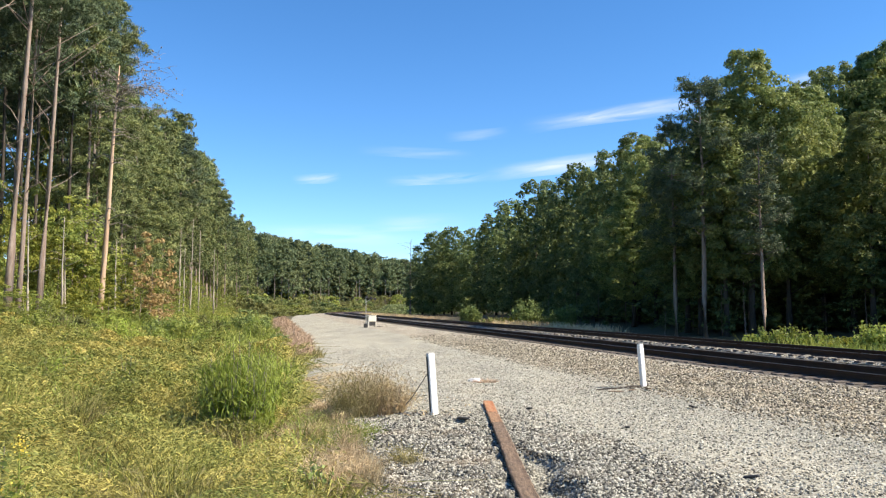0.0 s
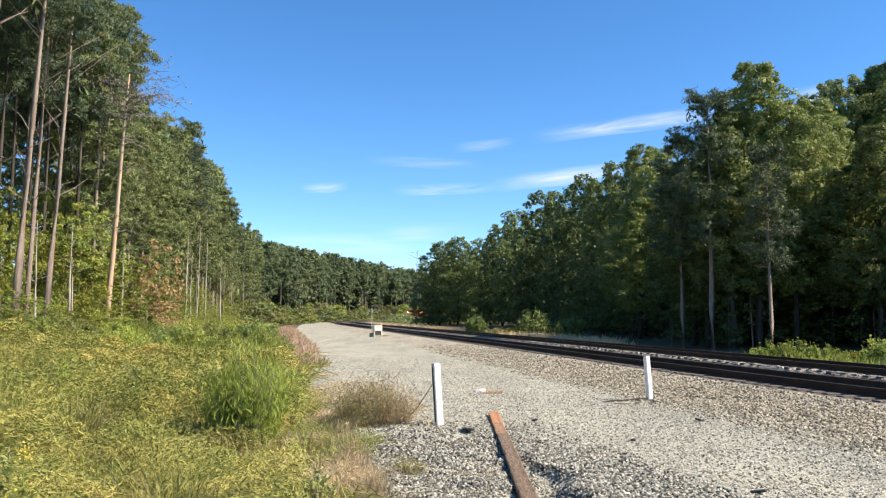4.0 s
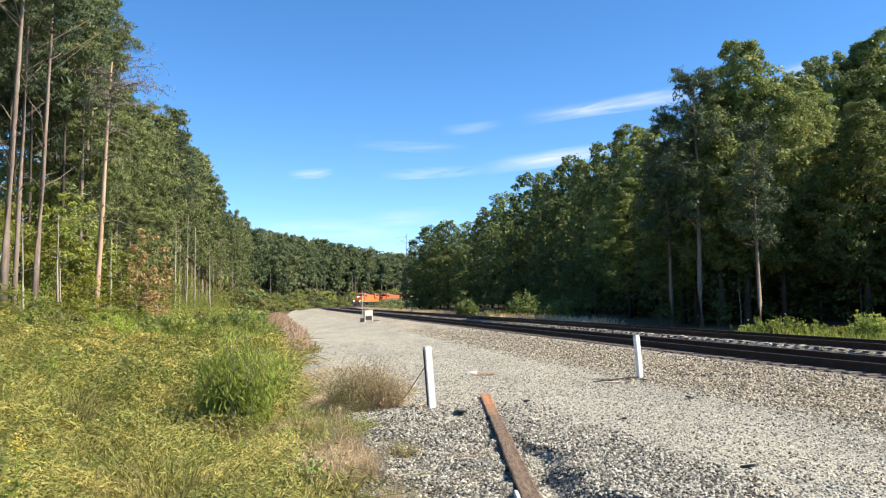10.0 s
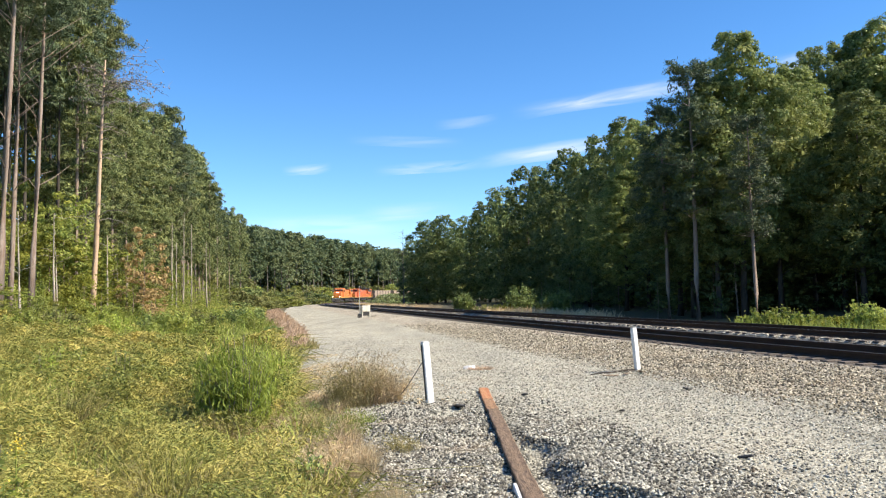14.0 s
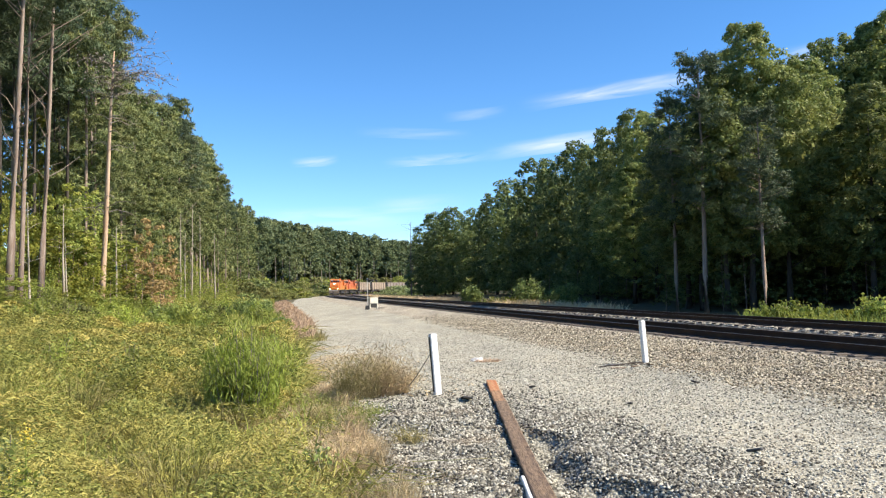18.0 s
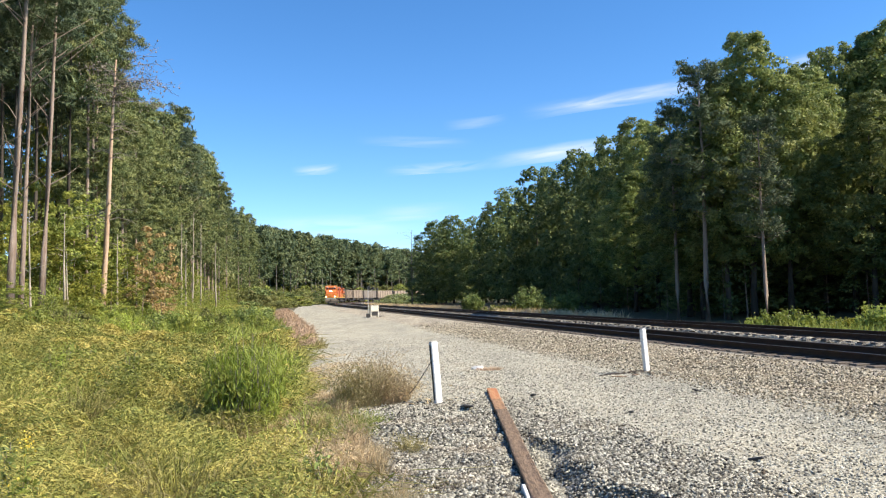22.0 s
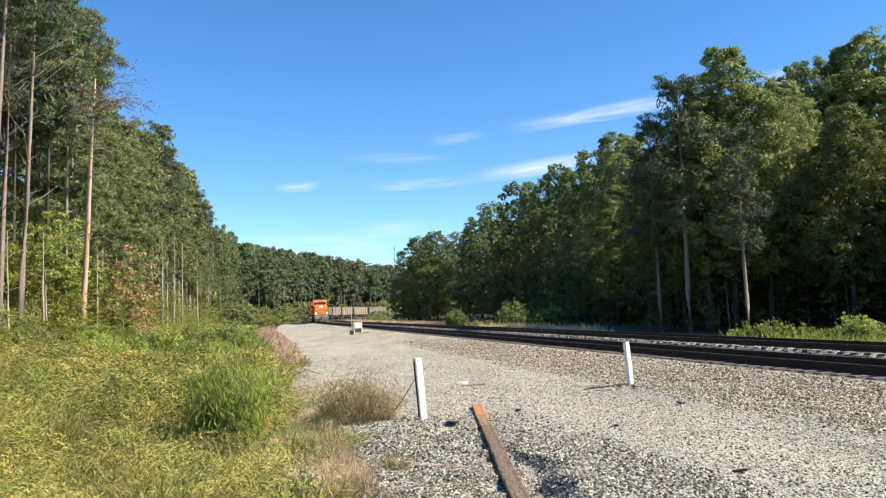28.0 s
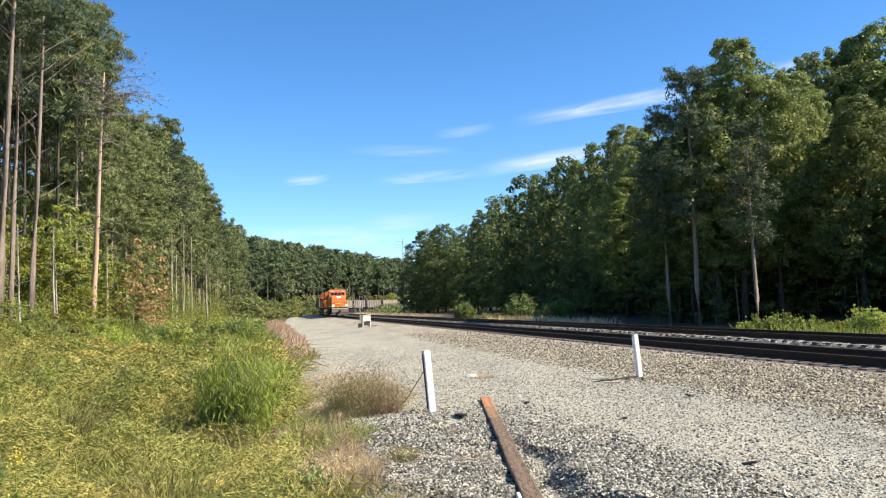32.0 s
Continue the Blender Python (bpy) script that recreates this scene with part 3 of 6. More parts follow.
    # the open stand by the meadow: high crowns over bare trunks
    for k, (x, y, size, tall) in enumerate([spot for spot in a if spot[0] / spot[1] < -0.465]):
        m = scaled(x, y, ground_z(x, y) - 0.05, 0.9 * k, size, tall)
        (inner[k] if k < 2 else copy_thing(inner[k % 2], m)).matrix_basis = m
    plant_all(near, [spot for spot in a if spot[0] / spot[1] >= -0.465], 4)
    plant_all(far, b, 5)


def build_dead_pine():
    """The barkless pine that stands alone before the wood."""
    rnd = np.random.default_rng(19)
    x = bearing(177, 52)
    ob = thing("dead_pine", pose(x, 52, ground_z(x, 52) - 0.1, 0, 2.6, 0), "dead pine with orange barkless trunk and bare twigs", "dead tree")
    pts = [(0.03 * math.sin(k * 0.9), 0.02 * k, 17.4 * k / 7) for k in range(8)]
    part("trunk", tube(pts, [0.21, 0.19, 0.175, 0.155, 0.13, 0.105, 0.075, 0.03], 10), M_BARE, ob, "orange barkless trunk", True)
    for k in range(52):
        z = rnd.uniform(6.0, 17.2) if k < 36 else rnd.uniform(14.2, 17.2)
        a = rnd.uniform(0, math.tau) if k < 36 else rnd.uniform(-0.9, 0.9)
        l = rnd.uniform(0.8, 2.6) * (0.9 if k < 36 else 1.9)
        out = Vector((math.cos(a), math.sin(a), rnd.uniform(-0.12, 0.3)))
        p = Vector((0, 0, z))
        tip = p + out * l + Vector((0, 0, -0.14 * l if z < 13 else -0.02 * l))
        thick = rnd.uniform(0.6, 1.0)
        bm = tube([p, p.lerp(tip, 0.35) + Vector((0, 0, 0.16 * l)), p.lerp(tip, 0.7) + Vector((0, 0, 0.12 * l)), tip], [0.04 * thick, 0.028 * thick, 0.018 * thick, 0.008], 5)
        for j in range(14 if z > 14 else 3):
            q = p.lerp(tip, rnd.uniform(0.4, 1.0)) + Vector((0, 0, 0.12 * l))
            w = (out * 0.6 + Vector((rnd.normal(), rnd.normal(), rnd.normal() * 0.7))).normalized() * rnd.uniform(0.3, 0.95)
            tube([q, q + w * 0.6 + Vector((0, 0, 0.04)), q + w], [0.011, 0.008, 0.005], 3, bm)
            if z > 14 and j < 7:
                tube([q + w - Vector((0, 0, 0.05)), q + w, q + w + Vector((0, 0, 0.07))], [0.03, 0.055, 0.02], 5, bm)
        part("branch", bm, M_TWIG, ob)


def bearing(px, depth):
    """Sideways metres of what stands at that depth on a bearing."""
    return (px - 784) / 1400 * depth


# crown tops of the wood beyond the tracks: bearing, elevation, depth, half width
RIGHT_TOPS = [(1330, 84, 60, 4.6), (1620, 60, 70, 6), (1560, 88, 72, 5), (1490, 112, 72, 5), (1440, 150, 68, 4.5), (1395, 150, 60, 4.0), (1545, 195, 55, 4.0), (1455, 225, 62, 4.2), (1285, 170, 60, 4.0),
              (1160, 240, 85, 4.2), (1130, 236, 92, 4.0), (1088, 268, 100, 4.3), (1055, 300, 106, 3.8), (1022, 292, 118, 4.8), (985, 318, 128, 4.5), (950, 322, 140, 5), (905, 355, 155, 5), (878, 380, 168, 5), (845, 405, 182, 5),
              (800, 403, 194, 5.5), (768, 412, 205, 5.5), (748, 446, 214, 4.5), (1215, 260, 68, 4.2), (1240, 330, 64, 4.0), (1120, 330, 84, 4.4), (1510, 275, 60, 4.2)]


def build_broads():
    rnd = np.random.default_rng(21)
    # hardwood trunks get the bark with the wood's shade in its colour
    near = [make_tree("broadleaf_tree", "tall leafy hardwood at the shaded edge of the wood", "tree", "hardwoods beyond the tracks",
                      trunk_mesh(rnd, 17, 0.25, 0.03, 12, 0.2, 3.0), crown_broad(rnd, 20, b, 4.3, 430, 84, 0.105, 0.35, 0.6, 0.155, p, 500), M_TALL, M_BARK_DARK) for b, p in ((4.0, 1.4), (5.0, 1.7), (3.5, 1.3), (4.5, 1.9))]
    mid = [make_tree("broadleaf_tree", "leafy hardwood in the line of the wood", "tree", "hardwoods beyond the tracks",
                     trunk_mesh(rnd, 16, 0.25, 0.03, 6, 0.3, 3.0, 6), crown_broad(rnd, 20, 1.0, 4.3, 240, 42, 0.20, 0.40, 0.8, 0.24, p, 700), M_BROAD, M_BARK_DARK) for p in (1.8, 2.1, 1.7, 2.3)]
    deep = [make_tree("broadleaf_tree", "leafy filler hardwood deeper in the wood, partly added for shade", "tree", "hardwoods beyond the tracks",
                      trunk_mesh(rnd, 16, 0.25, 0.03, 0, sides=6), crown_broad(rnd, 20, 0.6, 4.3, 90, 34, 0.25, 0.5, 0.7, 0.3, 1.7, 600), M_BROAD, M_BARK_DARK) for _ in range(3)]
    a, b, c = [], [], []
    r = random.Random(8)
    for px, py, depth, half in RIGHT_TOPS:
        x = bearing(px, depth)
        h = 1.8 + (548 - py) / 1400 * depth - ground_z(x, depth)
        (a if depth < 100 else b).append((x, depth, half / 4.3, h / 20 / (half / 4.3)))
    for px, py, depth, half in RIGHT_TOPS:
        for k in range(2):
            d = depth + 6 + k * 7 + r.uniform(-2, 2)
            x = bearing(px, depth) + 3 + k * 4 + r.uniform(-2, 3)
            c.append((x, d, 1.05, (0.72 if px > 1000 else 0.92) * (548 - py) / 1400 * depth / 21))
    # trees out of view on the right, added to shade the wood's edge
    for k in range(16):
        c.append((36 + r.uniform(0, 26), 40 + k * 1.0 + r.uniform(-3, 3), 1.1, r.uniform(0.6, 0.75)))
    for k in range(26):
        c.append((62 + r.uniform(-12, 30), 22 + k * 3.0 + r.uniform(-3, 3), 1.15, r.uniform(0.65, 0.8)))
    # the wood goes on behind its edge: added trees, mostly unseen, block the sun
    for k in range(120):
        y = 44 + 124 * r.random()
        x = float(np.interp(y, (20, 50, 85, 106, 140, 182), (31, 27, 23, 20, 16.6, 8))) + r.uniform(16 if y < 75 else 8, 42)
        c.append((x, y, r.uniform(1.0, 1.2), r.uniform(0.82, 0.98)))
    plant_all(near, a, 9)
    plant_all(mid, b, 10)
    plant_all(deep, c, 17)
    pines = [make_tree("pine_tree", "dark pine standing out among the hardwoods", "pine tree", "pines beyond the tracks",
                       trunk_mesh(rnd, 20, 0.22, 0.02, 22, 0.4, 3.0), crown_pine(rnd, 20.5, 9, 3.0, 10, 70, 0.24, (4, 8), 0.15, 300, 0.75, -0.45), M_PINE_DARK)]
    plant_all(pines, [(bearing(1247, 58), 58, 1.0, 0.96), (bearing(1195, 62), 62, 0.85, 1.0), (bearing(1350, 52), 52, 0.7, 1.0)], 3)


def build_undergrowth():
    """Saplings and shrubs that close the feet of both woods."""
    rnd = np.random.default_rng(41)
    label = "leafy young hardwood sapling in the undergrowth"
    green = [make_tree("sapling", label, "sapling", "saplings at the wood's foot", trunk_mesh(rnd, 4.6, 0.05, 0.05, 5, 0.2, 1.2, 5),
                       crown_broad(rnd, 6.0, 0.3, 1.7, 64, 42, 0.085, 0.5, 0.6, 0.24, 1.7), M_UNDER) for _ in range(3)]
    shade = [make_tree("sapling", label, "sapling", "saplings at the wood's foot", trunk_mesh(rnd, 4.6, 0.05, 0.05, 5, 0.2, 1.2, 5),
                       crown_broad(rnd, 6.0, 0.3, 1.7, 50, 26, 0.10, 0.5, 0.6, 0.24, 1.7), M_BROAD) for _ in range(2)]
    gold = [make_tree("sapling", "yellowing young hardwood sapling in the undergrowth", "sapling", "saplings at the wood's foot", trunk_mesh(rnd, 4.6, 0.05, 0.05, 5, 0.2, 1.2, 5),
                      crown_broad(rnd, 6.0, 0.5, 1.6, 56, 40, 0.08, 0.5, 0.6, 0.24, 1.7), M_YELLOW) for _ in range(2)]
    brown = [make_tree("sapling", "sapling with dry reddish-brown leaves", "sapling", "saplings at the wood's foot", trunk_mesh(rnd, 3.6, 0.05, 0.05, 5, 0.2, 1.0, 5),
                       crown_broad(rnd, 4.6, 0.3, 1.1, 55, 24, 0.09), M_RUSTY)]
    r = random.Random(12)
    a, b = [], []
    c = []
    for row, o in enumerate((-22.5, -24.2, -28.6, -31.5)):
        y = 14.0
        while y < 235:
            p = along(s_at_y(y), o + r.uniform(-1.0, 1.0))
            tall = (0.3, 0.45 if y < 50 else 0.95, 1.3, 1.7)[row] * r.uniform(0.5, 1.35) * (0.72 if y < 62 else 1.0)
            (b if r.random() < (0.36 if y < 75 else 0.1) else a).append((p.x, p.y, r.uniform(0.75, 1.2) * (0.75 if row < 2 else 1.15), tall))
            y += r.uniform(1.6, 3.4) * (1 + max(0, y - 55) * 0.014)
    for px, py, depth, half in RIGHT_TOPS:
        for k in range(1):
            d = depth + 1 + r.uniform(-3, 3)
            c.append((bearing(px, depth) - 1.5 + r.uniform(-3.5, 3.5), d, r.uniform(0.9, 1.5), r.uniform(0.7, 1.2)))
    a += [(bearing(px, d), d, size, tall) for px, d, size, tall in ((100, 53, 1.4, 0.9), (128, 56, 1.5, 0.95), (148, 57, 1.4, 0.85), (215, 58, 1.3, 0.65), (236, 59, 1.4, 0.6))]
    b += [(bearing(px, d), d, size, tall) for px, d, size, tall in ((112, 52, 1.3, 0.7), (138, 55, 1.2, 0.7), (84, 52, 1.2, 0.75), (205, 58, 1.0, 0.75))]
    plant_all(shade, c, 16)
    plant_all(green, a, 13)
    plant_all(gold, b, 14)
    plant_all(brown, [(bearing(268, 55), 55, 1.25, 1.15), (bearing(290, 57), 57, 0.9, 1.1), (bearing(250, 54), 54, 1.0, 0.8), (bearing(282, 53), 53, 0.8, 0.7)], 15)


def build_far_woods():
    """The wood that closes the valley behind the curve: one mass of small crowns, and its pale trunks."""
    rnd = np.random.default_rng(31)
    vs, fs, n = [], [], 0
    pv, pf, pn = [], [], 0
    trunks = bmesh.new()
    r = random.Random(2)
    line = [(-84, 235), (-76, 270), (-66, 300), (-54, 325), (-42, 348), (-26, 370), (-8, 392), (18, 415), (55, 436), (100, 450)]
    for i in range(len(line) - 1):
        for depth in (0, 8, 20):
            for k in range(10):
                f = k / 10 + r.uniform(-0.05, 0.05)
                x = line[i][0] + f * (line[i + 1][0] - line[i][0]) - depth * 0.8 + r.uniform(-2, 2)
                y = line[i][1] + f * (line[i + 1][1] - line[i][1]) + depth + r.uniform(-2, 2)
                z = ground_z(x, y)
                skyline = float(np.interp(784 + 1400 * x / y, (380, 420, 450, 500, 560, 600, 650, 700, 745, 900), (372, 390, 405, 415, 429, 436, 446, 457, 463, 470)))
                h = 1.8 + (548 - skyline) / 1400 * y - z - r.uniform(0, 2.6) * (1.6 if depth == 0 else 1.0)
                if depth < 20:
                    if r.random() < 0.75:
                        v, q = crown_pine(rnd, h, h * r.uniform(0.22, 0.5), r.uniform(3.0, 4.2), 11, 11, 0.75, (3, 6), 0.24, 50, 1.3, -0.45)
                        pv.append(v + np.array([x, y, z]))
                        pf.append(q + pn)
                        pn += len(v)
                        v = None
                    else:
                        v, q = crown_broad(rnd, h, h * r.uniform(0.0, 0.2), r.uniform(2.3, 3.3), 64, 16, 0.46, 0.2, 0.85, 0.3)
                else:
                    v, q = crown_broad(rnd, h - 1.0, 0.2, r.uniform(3.0, 4.0), 46, 9, 1.15, 0.4, 0.9)
                if v is not None:
                    vs.append(v + np.array([x, y, z]))
                    fs.append(q + n)
                    n += len(v)
                if depth < 10 and r.random() < 0.6:
                    tube([(x, y - 2.5, z - 0.3), (x, y - 2.5, z + h * 0.55)], [0.2, 0.1], 5, trunks)
    ob = link_mesh("far_woods", np.concatenate(vs), np.concatenate(fs), M_FAR)
    tagged(ob, "distant green woods closing the valley behind the curve", "woods", kind="stuff")
    tagged(link_mesh("far_pines", np.concatenate(pv), np.concatenate(pf), M_FAR), "distant pines closing the valley behind the curve", "woods", kind="stuff")
    tagged(part("far_trunks", trunks, M_TWIG), "pale trunks of the distant woods", "woods", kind="stuff")


def build_slender_trunks():
    """Thin pale leafless trunks that stand before the wood."""
    rnd = np.random.default_rng(23)
    for px, d, h in ((52, 44, 6.5), (112, 49, 7), (118, 50, 5), (205, 56, 6.5), (222, 58, 5), (238, 60, 5.5), (318, 92, 11), (326, 96, 9), (337, 99, 13), (352, 104, 12), (379, 120, 11)):
        x = bearing(px, d)
        ob = thing("slender_tree", pose(x, d, ground_z(x, d) - 0.1, 0, rnd.uniform(-2, 2.5), rnd.uniform(0, 360)), "slender pale leafless trunk before the wood", "dead tree", "slender trunks before the wood")
        part("trunk", trunk_mesh(rnd, h, 0.055 + 0.0008 * d, 0.02, 7, 0.4, 1.3, 6), M_PALE_BARK, ob, smooth=True)


build_pines()
build_slender_trunks()
build_dead_pine()
build_broads()
build_undergrowth()
build_far_woods()


# ---------------- grass and weeds ----------------
def ground_np(x, y):
    o = x * TN.x + y * TN.y - CENTRE
    return np.interp(o, PO, PZ) + 0.0022 * np.maximum(0, y - 20) + washout(x, y), o


def grass_mesh(name, x, y, length, width, lean, rnd, material, label, category, tilt=(0.5, 0.1), comb=0.0):
    """Curved tapering blades, two quads each; comb: how far neighbours bend the same way."""
    n = len(x)
    z, _ = ground_np(x, y)
    root = np.stack([x, y, z - 0.03], 1)
    a = rnd.uniform(0, math.tau, n)
    if comb:
        a = a * (1 - comb) + comb * (6.0 * field_noise(x, y, 0.45, 41) + 0.3)
    out = np.stack([np.cos(a), np.sin(a), np.zeros(n)], 1) * (lean * rnd.uniform(0.3, 1.2, n))[:, None] + np.array([tilt[0], tilt[1], 0]) * lean[:, None]
    up = np.array([0, 0, 1.0])
    l = length[:, None]
    mid = root + up * l * 0.5 + out * l * 0.3
    tip = root + up * l * np.maximum(0.25, 0.95 - 0.45 * lean[:, None]) + out * l * 0.85
    b = rnd.uniform(0, math.tau, n)
    side = np.stack([np.cos(b), np.sin(b), np.zeros(n)], 1) * width[:, None] * 0.5
    v = np.stack([root - side, root + side, mid - side * 0.8, mid + side * 0.8, tip - side * 0.12, tip + side * 0.12], 1).reshape(-1, 3)
    i = np.arange(n)[:, None] * 6
    f = np.concatenate([i + np.array([0, 1, 3, 2]), i + np.array([2, 3, 5, 4])], 0)
    ob = link_mesh(name, v, f, material)
    return tagged(ob, label, category, kind="stuff")


def field_noise(x, y, scale, seed):
    return np.array([noise.noise((a * scale, b * scale, seed)) for a, b in zip(x, y)])


M_GRASS = leafy("meadow grass", (0.13, 0.15, 0.038), (0.45, 0.43, 0.118), (0.62, 0.51, 0.175), 0.24, 1.1, 0.7)
M_MAT = leafy("matted leaf blades", (0.06, 0.095, 0.022), (0.40, 0.388, 0.098), (0.62, 0.485, 0.145), 0.16, 0.8, 0.6)
M_WEED = leafy("green weeds", (0.18, 0.24, 0.045), (0.36, 0.41, 0.085), (0.46, 0.44, 0.14), 0.42, 0.5)
M_DRY = leafy("dry straw grass", (0.46, 0.355, 0.20), (0.68, 0.57, 0.36), (0.60, 0.42, 0.25), 0.35, 1.2)


M_RED = leafy("reddish dry grass", (0.47, 0.32, 0.20), (0.72, 0.55, 0.40), (0.62, 0.42, 0.28), 0.35, 0.6)
M_SEDGE = leafy("olive tan sedge", (0.24, 0.21, 0.08), (0.44, 0.38, 0.17), (0.50, 0.42, 0.22), 0.35, 1.2)


def build_grass():
    rnd = np.random.default_rng(51)
    # matted meadow between the camera and the wood
    def scatter(n, y0, y1, o0, o1, power=1.0):
        y = y0 + (y1 - y0) * rnd.uniform(0, 1, n) ** power
        o = rnd.uniform(o0, o1, n)
        s = (y - TN.y * 0 - (CENTRE + o) * TN.y) / TD.y
        return TN.x * (CENTRE + o) + TD.x * s, y, o
    # hummocks: each throws its blades outwards and over
    hx_, hy_, ho_ = scatter(5200, 3.4, 34, -24.5, -12.1, 1.5)
    ex, ey, eo = scatter(900, -6, 3.4, -24.5, -12.3)
    clear = ex < -1.2
    ex, ey, eo = ex[clear], ey[clear], eo[clear]
    hx_, hy_, ho_ = np.concatenate([hx_, ex]), np.concatenate([hy_, ey]), np.concatenate([ho_, eo])
    keep = (np.abs(hx_) < np.where(hy_ < 3.4, 7.0, 0.66 * hy_ + 1.0)) & (ho_ < -12.0 + 0.5 * field_noise(hy_, hy_ * 0, 0.6, 2))
    hx_, hy_, ho_ = hx_[keep], hy_[keep], ho_[keep]
    per = 30

    def tussock(x, y, cell=1.3):
        """How far up the dome of its tussock each place lies, 0 in the crease between two, and that tussock's size."""
        i0, j0 = np.floor(x / cell), np.floor(y / cell)
        best, big = np.full(len(x), 9.0), np.zeros(len(x))
        for di in (-1, 0, 1):
            for dj in (-1, 0, 1):
                i, j = i0 + di, j0 + dj
                h1 = np.modf(np.sin(i * 127.1 + j * 311.7) * 43758.5)[0] % 1.0
                h2 = np.modf(np.sin(i * 269.5 + j * 183.3) * 24634.6)[0] % 1.0
                dx, dy = x - (i + h1) * cell, y - (j + h2) * cell
                d = np.hypot(dx * 0.85 + dy * 0.3, dy * 1.1 - dx * 0.3)
                near = d < best
                best, big = np.where(near, d, best), np.where(near, h1 * 0.5 + h2 * 0.5, big)
        return np.clip(1 - (best / (0.72 * cell)) ** 2, 0, 1), big

    def mat_height(x, y):
        dome, big = tussock(x, y)
        trodden = 1 - 0.75 * np.exp(-((x + 3.1) ** 2 + (y - 11.6) ** 2) / 1.6)
        return trodden * np.clip(0.08 + dome * (0.32 + 0.62 * big) + 0.5 * field_noise(x, y, 0.4, 7) + 0.010 * y, 0.05, 0.7 + 0.02 * y)

    def combed(x, y):
        return 5.0 * field_noise(x, y, 0.28, 41) + 0.6
    tall = np.clip(mat_height(hx_, hy_) + rnd.normal(size=len(hx_)) * 0.07, 0.1, 1.05)
    x, y = np.repeat(hx_, per), np.repeat(hy_, per)
    n = len(x)
    a, r = rnd.uniform(0, math.tau, n), np.sqrt(rnd.uniform(0, 1, n)) * (0.12 + 0.010 * y)
    bend = np.repeat(combed(hx_, hy_) + rnd.normal(size=len(hx_)) * 0.5, per)
    l = np.repeat(tall, per) * rnd.uniform(0.35, 1.15, n)
    x, y = x + np.cos(a) * r, y + np.sin(a) * r
    z, o = ground_np(x, y)
    root = np.stack([x, y, z - 0.03], 1)
    out = np.stack([np.cos(a) + 1.4 * np.cos(bend), np.sin(a) + 1.4 * np.sin(bend), np.zeros(n)], 1) * rnd.uniform(0.25, 0.75, n)[:, None]
    up, l = np.array([0, 0, 1.0]), l[:, None]
    mid = root + up * l * rnd.uniform(0.35, 0.6, n)[:, None] + out * l * 0.45
    tip = root + up * l * rnd.uniform(0.1, 0.65, n)[:, None] + out * l * 1.1
    b = rnd.uniform(0, math.tau, n)
    side = np.stack([np.cos(b), np.sin(b), 0.4 * rnd.normal(size=n)], 1) * (0.005 + 0.0009 * y)[:, None] * 0.5
    v = np.stack([root - side, root + side, mid - side, mid + side, tip - side * 0.15, tip + side * 0.15], 1).reshape(-1, 3)
    i = np.arange(n)[:, None] * 6
    ob = link_mesh("meadow_grass", v, np.concatenate([i + np.array([0, 1, 3, 2]), i + np.array([2, 3, 5, 4])], 0), M_GRASS)
    tagged(ob, "matted yellow-green meadow grass bent over in hummocks", "grass", kind="stuff")
    # short leaf blades that lie combed over the hummocks, with dark hollows between
    x, y, o = scatter(460000, 3.8, 30, -24, -12.2, 1.8)
    keep = (np.abs(x) < 0.62 * y + 0.6) & (o < -12.6 + 0.9 * rnd.uniform(0, 1, len(x)) ** 2 + 0.6 * field_noise(x, y, 0.5, 58))
    x, y = x[keep], y[keep]
    high = mat_height(x, y)
    keep = rnd.uniform(0, 1, len(x)) < np.clip(high * 2.4 - 0.15, 0.05, 1)
    x, y, high = x[keep], y[keep], high[keep]
    z, o = ground_np(x, y)
    n = len(x)
    lean = combed(x, y)
    c = np.stack([x + 0.3 * high * np.cos(lean), y + 0.3 * high * np.sin(lean), z + high * (1 - 0.45 * rnd.uniform(0, 1, n) ** 2)], 1)
    w = lean + rnd.normal(size=n) * 0.7
    run = unit(np.stack([np.cos(w), np.sin(w), rnd.normal(size=n) * 0.5 - 0.1], 1))
    cross = unit(np.cross(run, unit(rnd.normal(size=(n, 3)) * 0.9 + np.array([0, 0, 1.0]))))
    size = ((0.009 + 0.0024 * y) * rnd.uniform(0.5, 1.6, n))[:, None]
    v = np.stack([c - run * size, c - cross * size * 0.17 + np.array([0, 0, 0.2]) * size, c + run * size, c + cross * size * 0.17 + np.array([0, 0, 0.2]) * size], 1)
    ob = link_mesh("meadow_leaves", v.reshape(-1, 3), np.arange(n * 4).reshape(-1, 4), M_MAT)
    tagged(ob, "short bent leaf blades matted over the meadow grass", "weeds", kind="stuff")
    x, y, o = scatter(26000, 5, 60, -25, -12.2, 1.5)
    patch = field_noise(x, y, 0.35, 17)
    keep = (np.abs(x) < 0.66 * y + 1.0) & (patch > 0.02) & (y > 8.5)
    x, y = x[keep], y[keep]
    grass_mesh("green_weeds", x, y, (0.55 + 0.012 * y) * rnd.uniform(0.6, 1.3, len(x)), 0.007 + 0.0011 * y, rnd.uniform(0.3, 0.9, len(x)), rnd, M_WEED, "taller green weeds among the meadow grass", "weeds", (0.2, 0.0))
    x, y, o = scatter(32000, 28, 190, -24, -12.8, 1.4)
    half = field_noise(x, y, 0.12, 33) > 0.0
